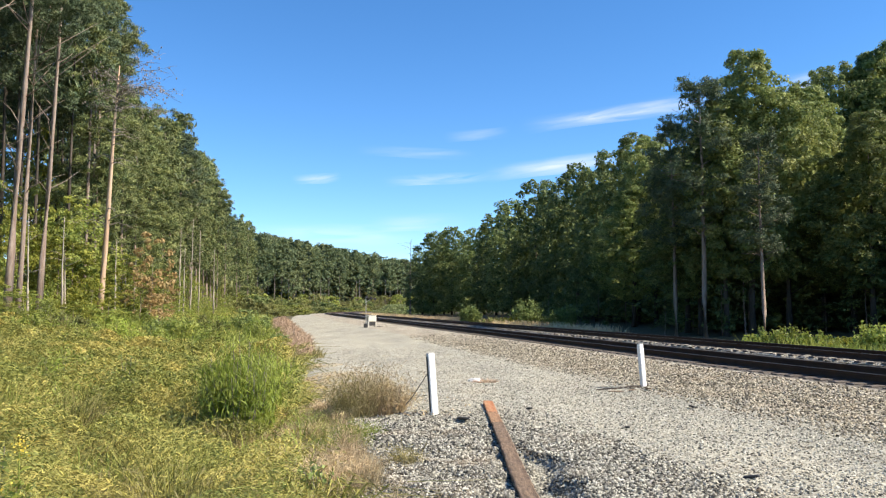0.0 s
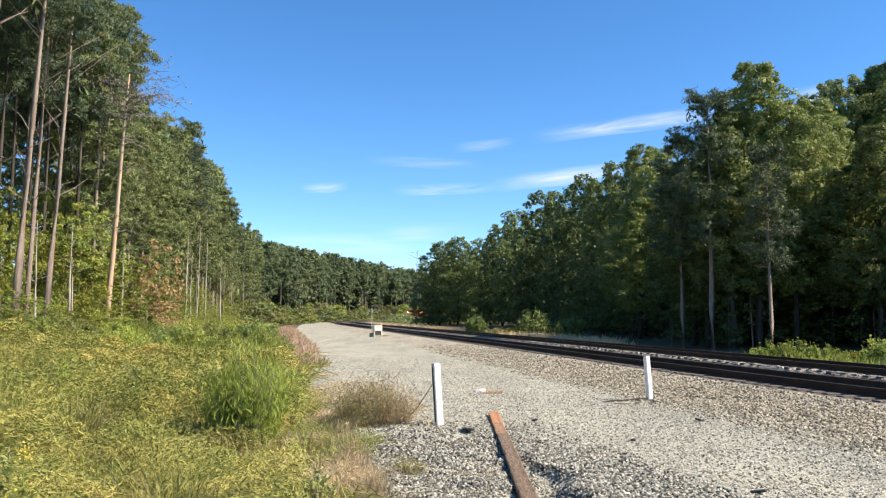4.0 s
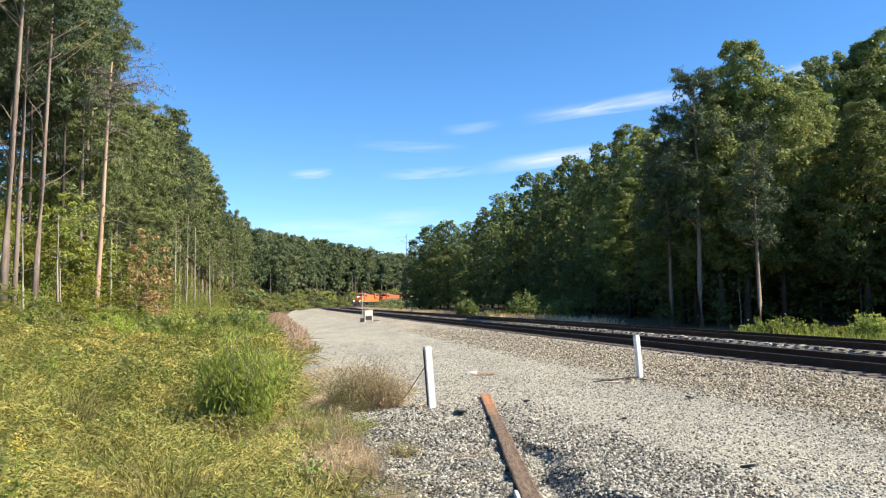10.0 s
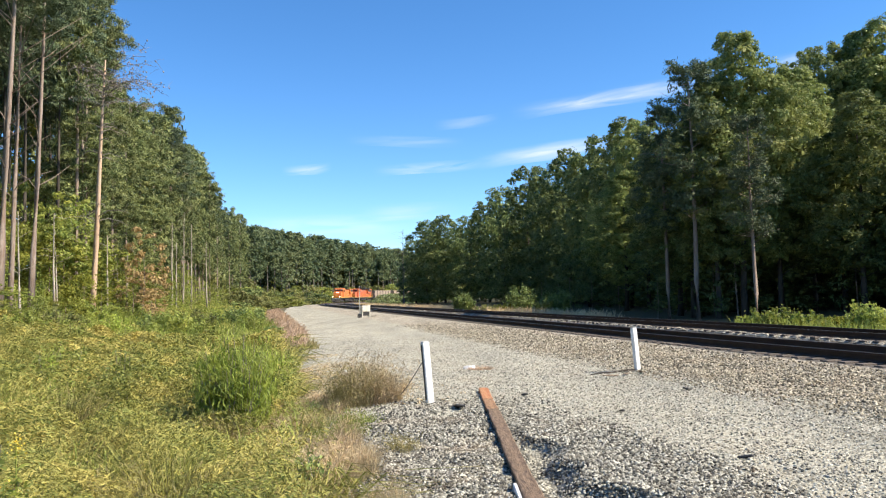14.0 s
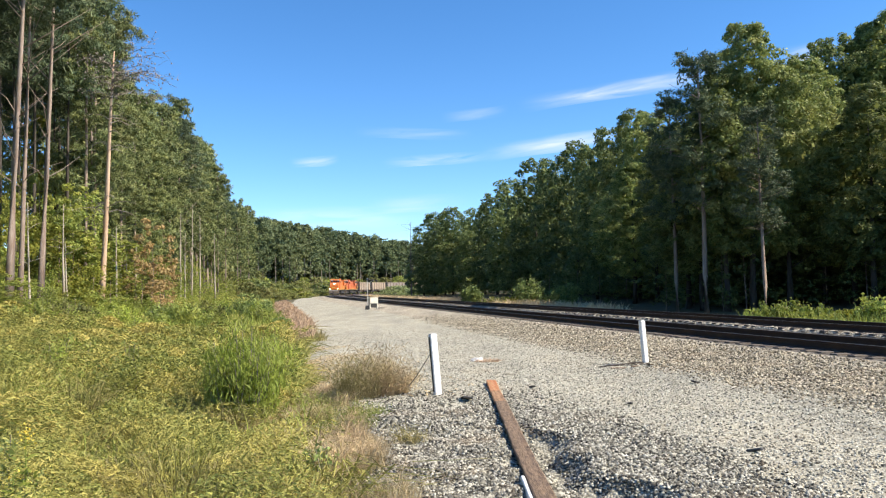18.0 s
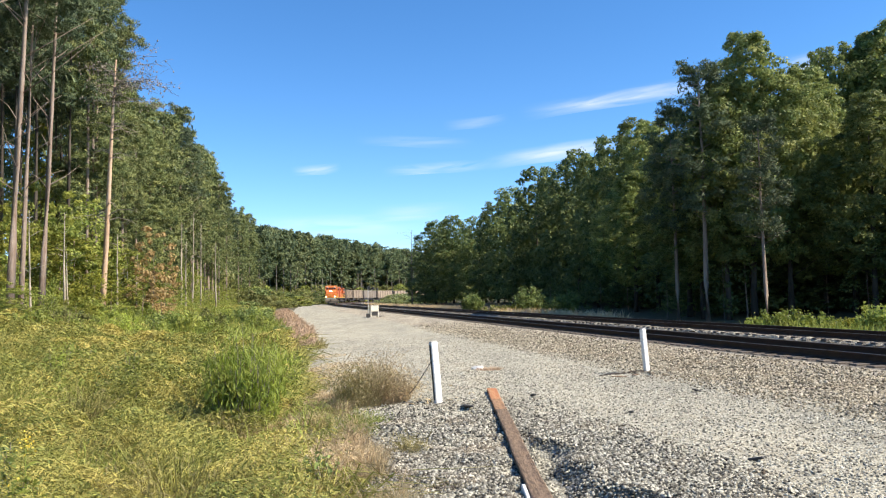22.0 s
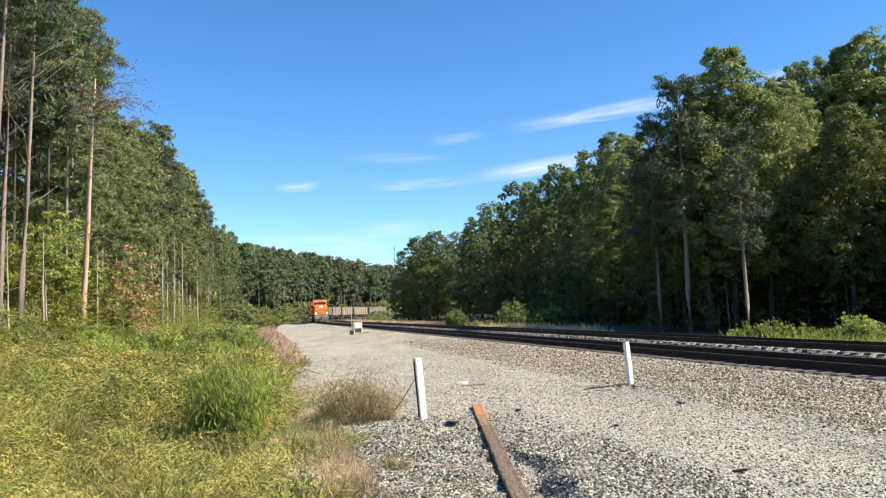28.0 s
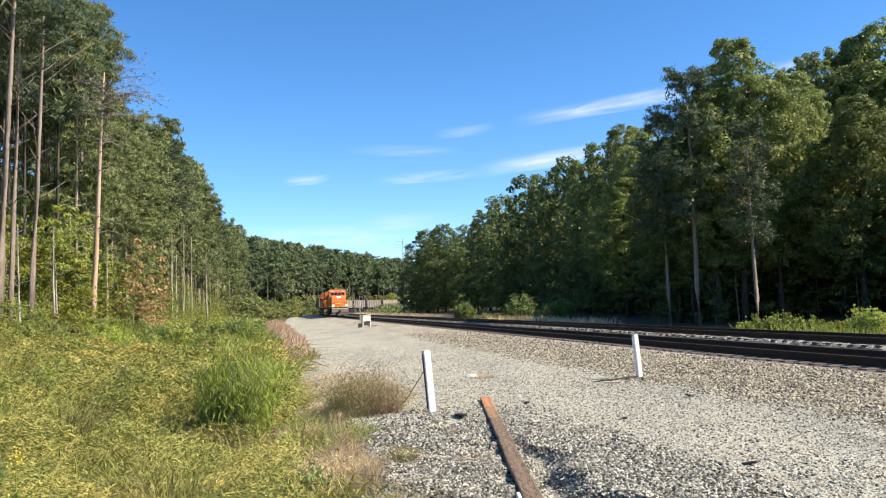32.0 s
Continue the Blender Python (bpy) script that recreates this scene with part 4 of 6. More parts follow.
    for pick, mat, what in ((half, M_WEED, "tall green grass towards the wood's foot"), (~half, M_GRASS, "pale yellow grass towards the wood's foot")):
        u, w = x[pick], y[pick]
        grass_mesh("far_grass", u, w, rnd.uniform(0.4, 1.1, len(u)), 0.03 + 0.0012 * w, rnd.uniform(0.3, 1.2, len(u)), rnd, mat, what, "grass", (0.2, 0.0))
    x, y, o = scatter(42000, 17, 130, -14.2, -10.8, 1.3)
    keep = (field_noise(x, y, 0.3, 23) > -0.2 + 0.25 * (np.abs(o + 12.0) - 1.0)) & ((y > 29) | (o < -12.3))
    x, y = x[keep], y[keep]
    red = y > 30 + 5 * field_noise(x, y, 0.2, 24)
    for pick, mat, what in ((red, M_RED, "dry reddish-brown grass along the gravel's edge"), (~red, M_SEDGE, "low olive tan grass along the gravel's edge")):
        u, w = x[pick], y[pick]
        grass_mesh("dry_grass", u, w, rnd.uniform(0.3, 0.75, len(u)) * np.interp(w, (18, 40), (0.45, 1.0)), 0.010 + 0.0009 * w, rnd.uniform(0.3, 0.8, len(u)), rnd, mat, what, "dry grass")
    x, y, o = scatter(46000, 5.2, 15, -13.2, -11.5, 1.0)
    keep = field_noise(x, y, 0.8, 29) > -0.22
    x, y = x[keep], y[keep]
    grass_mesh("straw", x, y, rnd.uniform(0.18, 0.5, len(x)), 0.0022 + 0.00045 * y, rnd.uniform(0.5, 1.0, len(x)), rnd, M_DRY, "pale dry straw over the gravel's edge", "dry grass")
    # beyond the tracks
    x, y, o = scatter(7000, 20, 38, SPACING + 3.8, SPACING + 11, 1.2)
    grass_mesh("bank_grass", x, y, rnd.uniform(0.4, 1.2, len(x)), 0.02 + 0.0006 * y, rnd.uniform(0.2, 0.7, len(x)), rnd, M_WEED, "sunlit green grass beyond the tracks", "grass", (0.1, 0.0))
    x, y, o = scatter(15000, 58, 200, SPACING + 3.8, SPACING + 8.5, 1.0)
    grass_mesh("bank_straw", x, y, rnd.uniform(0.5, 1.3, len(x)), 0.03 + 0.0006 * y, rnd.uniform(0.2, 0.8, len(x)), rnd, M_DRY, "dry brown grass beyond the tracks", "dry grass", (0.1, 0.0))


def tuft(name, at, radius, height, count, material, label, category, seed, spread=0.7, width=0.012, group="", wisps=0):
    """A clump of stems rising from one root and bending outwards, with fine wisps at their tips."""
    rnd = np.random.default_rng(seed)
    ob = thing(name, at, label, category, group)
    n = count
    a, r = rnd.uniform(0, math.tau, n), radius * np.sqrt(rnd.uniform(0, 1, n)) * 0.7
    root = np.stack([np.cos(a) * r, np.sin(a) * r, np.zeros(n) - 0.03], 1)
    out = np.stack([np.cos(a), np.sin(a), np.zeros(n)], 1) * (spread * rnd.uniform(0.0, 1.1, n))[:, None] + rnd.normal(size=(n, 3)) * np.array([0.25, 0.25, 0])
    l = (height * rnd.uniform(0.3, 1.1, n) * (1 - 0.35 * r / max(radius, 0.01)))[:, None]
    droop = rnd.uniform(0.5, 1.0, n)[:, None]
    mid, tip = root + np.array([0, 0, 1]) * l * 0.55 + out * l * 0.35, root + np.array([0, 0, 1]) * l * droop + out * l * (1.4 - droop * 0.7)
    b = rnd.uniform(0, math.tau, n)
    side = np.stack([np.cos(b), np.sin(b), np.zeros(n)], 1) * width * 0.5
    v = np.stack([root - side, root + side, mid - side * 0.8, mid + side * 0.8, tip - side * 0.2, tip + side * 0.2], 1).reshape(-1, 3)
    i = np.arange(n)[:, None] * 6
    f = np.concatenate([i + np.array([0, 1, 3, 2]), i + np.array([2, 3, 5, 4])], 0)
    if wisps:
        c = np.repeat(tip * 0.75 + mid * 0.25, wisps, axis=0) + rnd.normal(size=(n * wisps, 3)) * 0.05
        w, g = blades(c, unit(rnd.normal(size=c.shape)), 0.045 * rnd.uniform(0.5, 1.4, len(c)), rnd, 0.1, 0.8)
        f = np.concatenate([f, g + len(v)])
        v = np.concatenate([v, w])
    link_mesh("foliage", v, f, material, ob)
    return ob


def leafy_bush(name, at, width, height, stems, leaves, leaf, material, label, category, seed, slim=0.25, group="", upright=0.0):
    """Upright shoots set with slim leaves."""
    rnd = np.random.default_rng(seed)
    ob = thing(name, at, label, category, group)
    bm = bmesh.new()
    pts, nor = [], []
    for k in range(stems):
        a, r = rnd.uniform(0, math.tau), rnd.uniform(0, 1) ** 0.5
        h = height * rnd.uniform(0.6, 1.05) * (1 - 0.35 * r)
        p0 = Vector((math.cos(a) * r * width * 0.25, math.sin(a) * r * width * 0.25, -0.05))
        p1 = Vector((math.cos(a) * r * width * 0.5, math.sin(a) * r * width * 0.5, h))
        pm = p0.lerp(p1, 0.5) + Vector((rnd.normal() * 0.04, rnd.normal() * 0.04, 0))
        tube([p0, pm, p1], [0.012, 0.008, 0.003], 4, bm)
        f = rnd.uniform(0.12, 1.0, leaves)[:, None]
        c = np.array(p0) * (1 - f) + np.array(p1) * f + rnd.normal(size=(leaves, 3)) * 0.05 * height
        pts.append(c)
        nor.append(unit(rnd.normal(size=(leaves, 3)) + np.array([0.2, -0.2, 0.4])))
    tagged(part("stem", bm, M_TWIG, ob), kind="stuff")
    p, n = np.concatenate(pts), np.concatenate(nor)
    v, f = blades(p, n, leaf * rnd.uniform(0.6, 1.3, len(p)), rnd, slim, upright)
    link_mesh("foliage", v, f, material, ob)
    return ob


def build_goldenrod():
    """Broad-leaved stalks with a yellow flower head by the near corner of the meadow."""
    rnd = np.random.default_rng(77)
    M_BLOOM = leafy("yellow blossom", (0.58, 0.43, 0.05), (0.74, 0.58, 0.09), (0.68, 0.52, 0.08), 0.3)
    for k, (px, depth, tall) in enumerate(((42, 6.4, 1.12), (12, 6.0, 0.85), (70, 7.0, 0.6))):
        ob = thing("goldenrod", on_ground(px, depth), "leafy green goldenrod stalk with yellow blossom", "wildflower", "goldenrod in the meadow")
        top = Vector((rnd.normal() * 0.08, rnd.normal() * 0.05, tall))
        part("stem", tube([(0, 0, -0.05), top * 0.5 + Vector((0.02, 0, 0)), top], [0.009, 0.007, 0.004], 6), M_WEED, ob)
        f = rnd.uniform(0.15, 0.92, 46)[:, None]
        c = np.array(top) * f + rnd.normal(size=(46, 3)) * np.array([0.07, 0.07, 0.02])
        link_mesh("foliage", *blades(c, unit(rnd.normal(size=(46, 3)) * 0.7 + np.array([0, 0, 1.0])), 0.065 * rnd.uniform(0.6, 1.3, 46), rnd, 0.32), M_WEED, ob)
        m = 50 if k == 0 else 5
        c = np.array(top) + rnd.normal(size=(m, 3)) * np.array([0.035, 0.035, 0.05])
        link_mesh("blossom", *blades(c, unit(rnd.normal(size=(m, 3))), 0.012 * rnd.uniform(0.6, 1.3, m), rnd, 0.8), M_BLOOM, ob, "yellow blossom")


def on_ground(px, depth):
    x = bearing(px, depth)
    return pose(x, depth, ground_z(x, depth) - 0.02)


M_LIME = leafy("lime shrub leaves", (0.22, 0.30, 0.05), (0.46, 0.53, 0.10), (0.52, 0.55, 0.14), 0.45, 2.0)


def build_bushes():
    leafy_bush("shrub", on_ground(426, 13.0), 1.25, 1.9, 115, 130, 0.075, M_LIME, "feathery lime-green shrub in the meadow", "shrub", 61, 0.12, "", 3.0)
    leafy_bush("shrub", on_ground(478, 17.5), 1.2, 1.4, 50, 90, 0.08, M_LIME, "feathery green shrub by the gravel's edge", "shrub", 62, 0.12, "", 3.0)
    leafy_bush("shrub", on_ground(510, 21.0), 1.0, 0.9, 26, 60, 0.05, M_WEED, "low green shrub by the gravel's edge", "shrub", 63)
    tuft("grass_tuft", on_ground(664, 13.9), 0.5, 1.12, 900, M_DRY, "dry brown grass tuft at the gravel's edge", "grass tuft", 64, 0.38, 0.005, "", 5)
    tuft("grass_tuft", on_ground(632, 13.7), 0.5, 0.95, 750, M_SEDGE, "olive green grass tuft at the gravel's edge", "grass tuft", 65, 0.4, 0.005, "", 4)
    tuft("grass_tuft", on_ground(20, 14.5), 1.0, 1.2, 420, M_GRASS, "tall golden grass arching over the meadow", "grass tuft", 67, 1.5, 0.012, "", 2)
    tuft("grass_tuft", on_ground(690, 14.2), 0.4, 0.6, 700, M_DRY, "tan dry grass at the foot of the post", "grass tuft", 68, 0.8, 0.005, "", 4)
    tuft("grass_tuft", on_ground(600, 9.2), 0.5, 0.5, 420, M_DRY, "pale straw tuft beside the gravel", "grass tuft", 66, 0.8, 0.006, "", 3)
    for k, (px, depth, w, h, mat, label) in enumerate(((318, 41, 3.2, 1.9, M_UNDER, "bright green leafy bush in the meadow"), (290, 44, 2.2, 1.5, M_BUSH, "dark green leafy bush in the meadow"), (436, 56, 3.4, 2.3, M_BUSH, "dark green leafy bush by the road"),
                                                       (455, 62, 2.6, 1.8, M_BUSH, "dark green leafy bush by the road"), (495, 41, 1.0, 0.9, M_BUSH, "small green bush at the road's edge"), (82, 50, 2.6, 2.6, M_WEED, "tall green leafy bush in the meadow"),
                                                       (20, 47, 2.8, 2.2, M_UNDER, "bright green leafy bush in the meadow"), (150, 47, 2.4, 1.5, M_UNDER, "bright green leafy bush in the meadow"), (225, 50, 3.0, 1.8, M_WEED, "tall green leafy bush in the meadow"),
                                                       (360, 52, 2.6, 1.6, M_OLIVE, "olive leafy bush in the meadow"), (120, 36, 2.6, 1.5, M_OLIVE, "olive leafy bush in the meadow"), (55, 30, 2.2, 1.5, M_WEED, "tall green leafy bush in the meadow"), (20, 17, 1.4, 0.9, M_BUSH, "dark green leafy bush in the meadow"))):
        leafy_bush("bush", on_ground(px, depth), w, h, 44, 80, 0.05 + 0.0009 * depth, mat, label, "bush", 300 + k, 0.45, "bushes in the meadow")
    for k, (px, depth, h) in enumerate(((10, 21, 1.7), (60, 23, 1.5), (110, 26, 1.3), (-20, 19, 1.6), (165, 31, 1.2), (90, 19, 1.0))):
        tuft("grass_tuft", on_ground(px, depth), 1.0, h, 700, M_GRASS, "tall golden grass arching over the meadow", "grass tuft", 340 + k, 0.9, 0.013, "", 3)
    build_goldenrod()
    tuft("grass_tuft", on_ground(-30, 11.5), 0.5, 1.75, 170, M_GRASS, "tall pale grass stalks arching far over the meadow", "grass tuft", 395, 1.0, 0.014, "", 3)
    tuft("grass_tuft", on_ground(20, 12.5), 0.4, 1.3, 110, M_GRASS, "tall pale grass stalks arching far over the meadow", "grass tuft", 396, 1.2, 0.013, "", 3)
    r = random.Random(402)
    for k in range(74):
        depth = 7.5 + 25 * r.random() ** 1.3
        x = -r.uniform(0.16, 0.60) * depth
        o = x * TN.x + depth * TN.y - CENTRE
        if o > -13.3 or o < -23:
            continue
        mat, what = r.choice(((M_GRASS, "golden green"), (M_GRASS, "golden green"), (M_WEED, "fresh green"), (M_SEDGE, "olive tan"), (M_MAT, "dark green")))
        tuft("grass_tuft", pose(x, depth, ground_z(x, depth) - 0.02, 0, 0, r.uniform(0, 360)), r.uniform(0.35, 0.7), r.uniform(0.55, 0.95) + 0.012 * depth, 420, mat, what + " grass tuft bent over in the meadow", "grass tuft", 410 + k, r.uniform(0.8, 1.3), 0.006 + 0.0006 * depth, "grass tufts in the meadow", 2)
    for k, (px, depth, w, h) in enumerate(((8, 7.6, 0.5, 0.95), (52, 7.2, 0.5, 0.85), (92, 8.0, 0.45, 0.7), (-30, 7.0, 0.5, 0.9), (30, 6.3, 0.4, 0.55))):
        leafy_bush("leafy_weed", on_ground(px, depth), w, h, 13, 26, 0.055, M_BUSH, "broad-leaved dark green weed in the meadow", "weed", 380 + k, 0.34, "broad-leaved weeds in the meadow")
    leafy_bush("leafy_weed", on_ground(556, 8.6), 0.45, 0.62, 11, 24, 0.034, M_BUSH, "dark green leafy weed beside the straw", "weed", 391, 0.5)
    leafy_bush("leafy_weed", on_ground(498, 9.6), 0.5, 0.5, 12, 26, 0.03, M_WEED, "green leafy weed in the meadow", "weed", 392, 0.4)
    tuft("grass_tuft", on_ground(716, 9.6), 0.16, 0.26, 160, M_SEDGE, "small olive tuft among the stones", "grass tuft", 393, 0.9, 0.005, "", 3)
    tuft("grass_tuft", on_ground(640, 11.6), 0.3, 0.35, 260, M_WEED, "low green tuft at the gravel's edge", "grass tuft", 394, 1.0, 0.006, "", 2)
    for k, (px, depth) in enumerate(((586, 12.4), (606, 11.0), (560, 13.4))):
        tuft("grass_tuft", on_ground(px, depth), 0.5, 0.45, 420, (M_SEDGE, M_WEED, M_WEED)[k], ("olive tan", "fresh green", "fresh green")[k] + " low grass by the gravel's edge", "grass tuft", 397 + k, 0.9, 0.006, "", 2)
    r, q = random.Random(73), np.random.default_rng(74)
    brush = []
    for k in range(5):
        ob = thing("brush", Matrix(), "olive brush on the bank outside the curve", "brush", "brush outside the curve")
        link_mesh("foliage", *crown_broad(q, 4.0, 0.0, 3.2, 42, 15, 0.32, 0.3, 0.9, 0.3), (M_OLIVE, M_OLIVE, M_BROAD, M_OLIVE, M_UNDER)[k], ob)
        brush.append(ob)
    spots = []
    for o0, o1, tall, step in ((-8.5, -14, 0.5, 4.2), (-16, -24, 0.85, 4.6), (-25, -34, 1.15, 5.0), (-36, -46, 1.9, 4.4)):
        s = s_at_y(188)
        while s < s_at_y(372):
            p = along(s, r.uniform(o1, o0))
            spots.append((p.x, p.y, r.uniform(0.6, 1.35), tall * r.uniform(0.45, 1.3)))
            s += step * r.uniform(0.4, 1.5)
    plant_all(brush, spots, 75)
    M_PALE = leafy("pale flowering leaves", (0.20, 0.26, 0.09), (0.42, 0.46, 0.24), (0.34, 0.38, 0.14), 0.4, 0.5)
    pale = []
    for k in range(2):
        ob = thing("bush", Matrix(), "pale green flowering bush inside the curve", "bush", "bushes inside the curve")
        link_mesh("foliage", *crown_broad(q, 4.0, 0.0, 3.0, 60, 18, 0.26, 0.3, 0.9, 0.3), M_PALE, ob)
        pale.append(ob)
    plant_all(pale, [(bearing(px, d), d, size, tall) for px, d, size, tall in ((668, 248, 0.7, 0.5), (680, 252, 0.9, 0.65), (694, 250, 1.0, 0.8), (708, 254, 1.0, 0.85), (724, 250, 1.0, 0.85), (738, 246, 0.9, 0.8), (686, 244, 0.8, 0.5), (716, 243, 0.9, 0.65), (750, 240, 0.9, 0.7), (770, 225, 1.0, 0.6))], 76)
    r = random.Random(71)
    for k in range(90):
        depth = r.uniform(14, 62)
        x = bearing(0, depth) * r.uniform(0.1, 0.98)
        o = x * TN.x + depth * TN.y - CENTRE
        if not -24 < o < -13.5:
            continue
        leafy_bush("weed_clump", pose(x, depth, ground_z(x, depth) - 0.02), r.uniform(1.0, 2.4), r.uniform(0.6, 1.5) * (1.0 if depth < 30 else 1.35), 16, 90, 0.034 + 0.0009 * depth, r.choice((M_WEED, M_UNDER, M_LIME, M_UNDER, M_WEED)), "leafy green weed clump in the meadow", "weed clump", 100 + k, 0.4, "weeds in the meadow")
    # bushes beyond the tracks
    for k, (px, depth, w, h, mat) in enumerate(((930, 82, 3.4, 3.5, M_BUSH), (996, 85, 3.4, 3.2, M_BUSH), (960, 83, 3.2, 2.0, M_BUSH), (832, 84, 2.6, 2.4, M_BUSH), (868, 82, 3.4, 1.3, M_OLIVE), (902, 82, 3.0, 1.2, M_YELLOW),
                                                 (1390, 36, 2.6, 1.4, M_WEED), (1440, 35, 2.4, 1.2, M_WEED), (1350, 38, 2.2, 1.3, M_UNDER), (1490, 34, 2.2, 1.0, M_YELLOW), (1545, 33, 1.7, 1.75, M_UNDER), (1590, 33, 2.0, 1.3, M_WEED), (1415, 37, 2.2, 1.0, M_WEED), (1520, 35, 2.2, 1.1, M_WEED))):
        leafy_bush("bush", on_ground(px, depth), w, h, 40, 70, 0.05 + 0.0011 * depth, mat, "leafy green bush beyond the tracks", "bush", 200 + k, 0.5, "bushes beyond the tracks")


build_grass()
build_bushes()


# ---------------- loose stone ----------------
def stones(name, n, y0, y1, o0, o1, size, material, label, seed, fade=1.6):
    rnd = np.random.default_rng(seed)
    y = y0 + (y1 - y0) * rnd.uniform(0, 1, n) ** 1.5
    o = rnd.uniform(o0, o1, n)
    s = (y - (CENTRE + o) * TN.y) / TD.y
    x = TN.x * (CENTRE + o) + TD.x * s
    keep = (np.abs(x) < 0.62 * y + 0.5) & (rnd.uniform(0, 1, n) < np.minimum(1, np.minimum((o - o0) / fade, (o1 - o) / 1.6) + 0.1) * np.clip((y1 - y) / (0.6 * (y1 - y0)), 0, 1))
    x, y = x[keep], y[keep]
    n = len(x)
    z, _ = ground_np(x, y)
    z = z + np.array([0.025 * noise.noise((a * 0.7, b * 0.7, 0)) for a, b in zip(x, y)])
    base = np.array([(1, 0, 0), (0, 1, 0), (-1, 0, 0), (0, -1, 0), (0, 0, 0.8), (0, 0, -0.6)], float)
    r = size * rnd.uniform(0.5, 1.25, n) * (1 + 0.01 * y)
    v = base[None] * rnd.uniform(0.6, 1.25, (n, 6, 1)) + rnd.normal(size=(n, 6, 3)) * 0.16
    a = rnd.uniform(0, math.tau, n)
    c, q = np.cos(a)[:, None], np.sin(a)[:, None]
    v = np.stack([v[..., 0] * c - v[..., 1] * q, v[..., 0] * q + v[..., 1] * c, v[..., 2]], 2)
    t = rnd.uniform(-0.7, 0.7, n)
    c, q = np.cos(t)[:, None], np.sin(t)[:, None]
    v = np.stack([v[..., 0], v[..., 1] * c - v[..., 2] * q, v[..., 1] * q + v[..., 2] * c], 2)
    v = v * r[:, None, None] + np.stack([x, y, z + r * 0.25], 1)[:, None]
    v[:, 5, 2] = np.minimum(v[:, 5, 2], z)
    f = np.array([(0, 1, 4), (1, 2, 4), (2, 3, 4), (3, 0, 4), (0, 3, 5), (1, 0, 5)])
    ob = link_mesh(name, v.reshape(-1, 3), (np.arange(n)[:, None, None] * 6 + f[None]).reshape(-1, 3), material)
    tagged(ob, label, "stones", kind="stuff")


stones("loose_stones", 80000, 6.3, 38, -11.7, -3.9, 0.016, M_STONE, "loose pale crushed stone on the service road", 81)
stones("ballast_stones", 62000, 9.5, 50, -5.2, -1.5, 0.0225, M_STONE_B, "loose brown ballast stones on the shoulder", 82, 1.0)
stones("coarse_stones", 95000, 5.2, 14.6, -12.3, -7.9, 0.021, M_COARSE, "coarse grey stones heaped at the near edge", 83)


def near_stones():
    """The single stones that lie nearest, each one by itself on the road."""
    road = bpy.data.objects["gravel_road"]
    r = random.Random(85)
    shapes = []
    for k in range(7):
        bm = bmesh.new()
        bmesh.ops.create_icosphere(bm, subdivisions=1, radius=1.0)
        for v in bm.verts:
            v.co = v.co * r.uniform(0.7, 1.15)
            v.co.z *= 0.7
        me = bpy.data.meshes.new("stone")
        bm.to_mesh(me)
        bm.free()
        me.materials.append(M_SINGLE)
        shapes.append(me)
    for k in range(300):
        y = 6.4 + 4.4 * r.random() ** 1.3
        o = r.uniform(-11.9, -6.6)
        s = (y - (CENTRE + o) * TN.y) / TD.y
        x = TN.x * (CENTRE + o) + TD.x * s
        if abs(x) > 0.6 * y or abs(x - 0.82) < 0.16:
            continue
        z = float(np.interp(o, PO, PZ)) + 0.025 * noise.noise((x * 0.7, y * 0.7, 0)) + float(washout(x, y))
        q = r.uniform(0.013, 0.026)
        ob = new("stone", r.choice(shapes))
        ob.parent = road
        ob.matrix_world = Matrix.LocRotScale((x, y, z + q * 0.35), Euler((r.uniform(-0.5, 0.5), r.uniform(-0.5, 0.5), r.uniform(0, 6.28))), (q, q * r.uniform(0.7, 1.1), q))


def single_material():
    m, n, p = nodes_of("single grey stone")
    info = n.nodes.new("ShaderNodeObjectInfo")
    c = ramp(n, info.outputs["Random"], [(0.0, (0.03, 0.027, 0.023)), (0.35, (0.14, 0.128, 0.108)), (0.7, (0.34, 0.315, 0.27)), (1.0, (0.60, 0.57, 0.50))])
    v = coords(n, "Object")
    small = noisy(n, v, 3.5, 4.0)
    c = mixed(n, 0.5, c, ramp(n, small, [(0.3, (0.5, 0.5, 0.5)), (0.7, (1, 1, 1))]), "MULTIPLY")
    n.links.new(c, p.inputs["Base Color"])
    p.inputs["Roughness"].default_value = 0.85
    bumped(n, p, small, 0.4, 0.1)
    return m


M_SINGLE = single_material()
near_stones()


def leaf_litter():
    rnd = np.random.default_rng(93)
    n = 5200
    y = rnd.uniform(13.5, 26, n)
    o = -11.9 + np.abs(rnd.normal(size=n)) * 0.9
    keep = field_noise(y, o, 0.5, 61) > -0.05
    y, o = y[keep], o[keep]
    x = TN.x * (CENTRE + o) + TD.x * (y - (CENTRE + o) * TN.y) / TD.y
    z, _ = ground_np(x, y)
    c = np.stack([x, y, z + 0.02 + 0.02 * rnd.uniform(0, 1, len(x))], 1)
    ob = link_mesh("leaf_litter", *blades(c, unit(rnd.normal(size=c.shape) * 0.35 + np.array([0, 0, 1.0])), 0.035 * rnd.uniform(0.5, 1.4, len(x)), rnd, 0.5), M_DRY)
    tagged(ob, "orange-brown leaf litter along the gravel's edge", "leaf litter", kind="stuff")


leaf_litter()


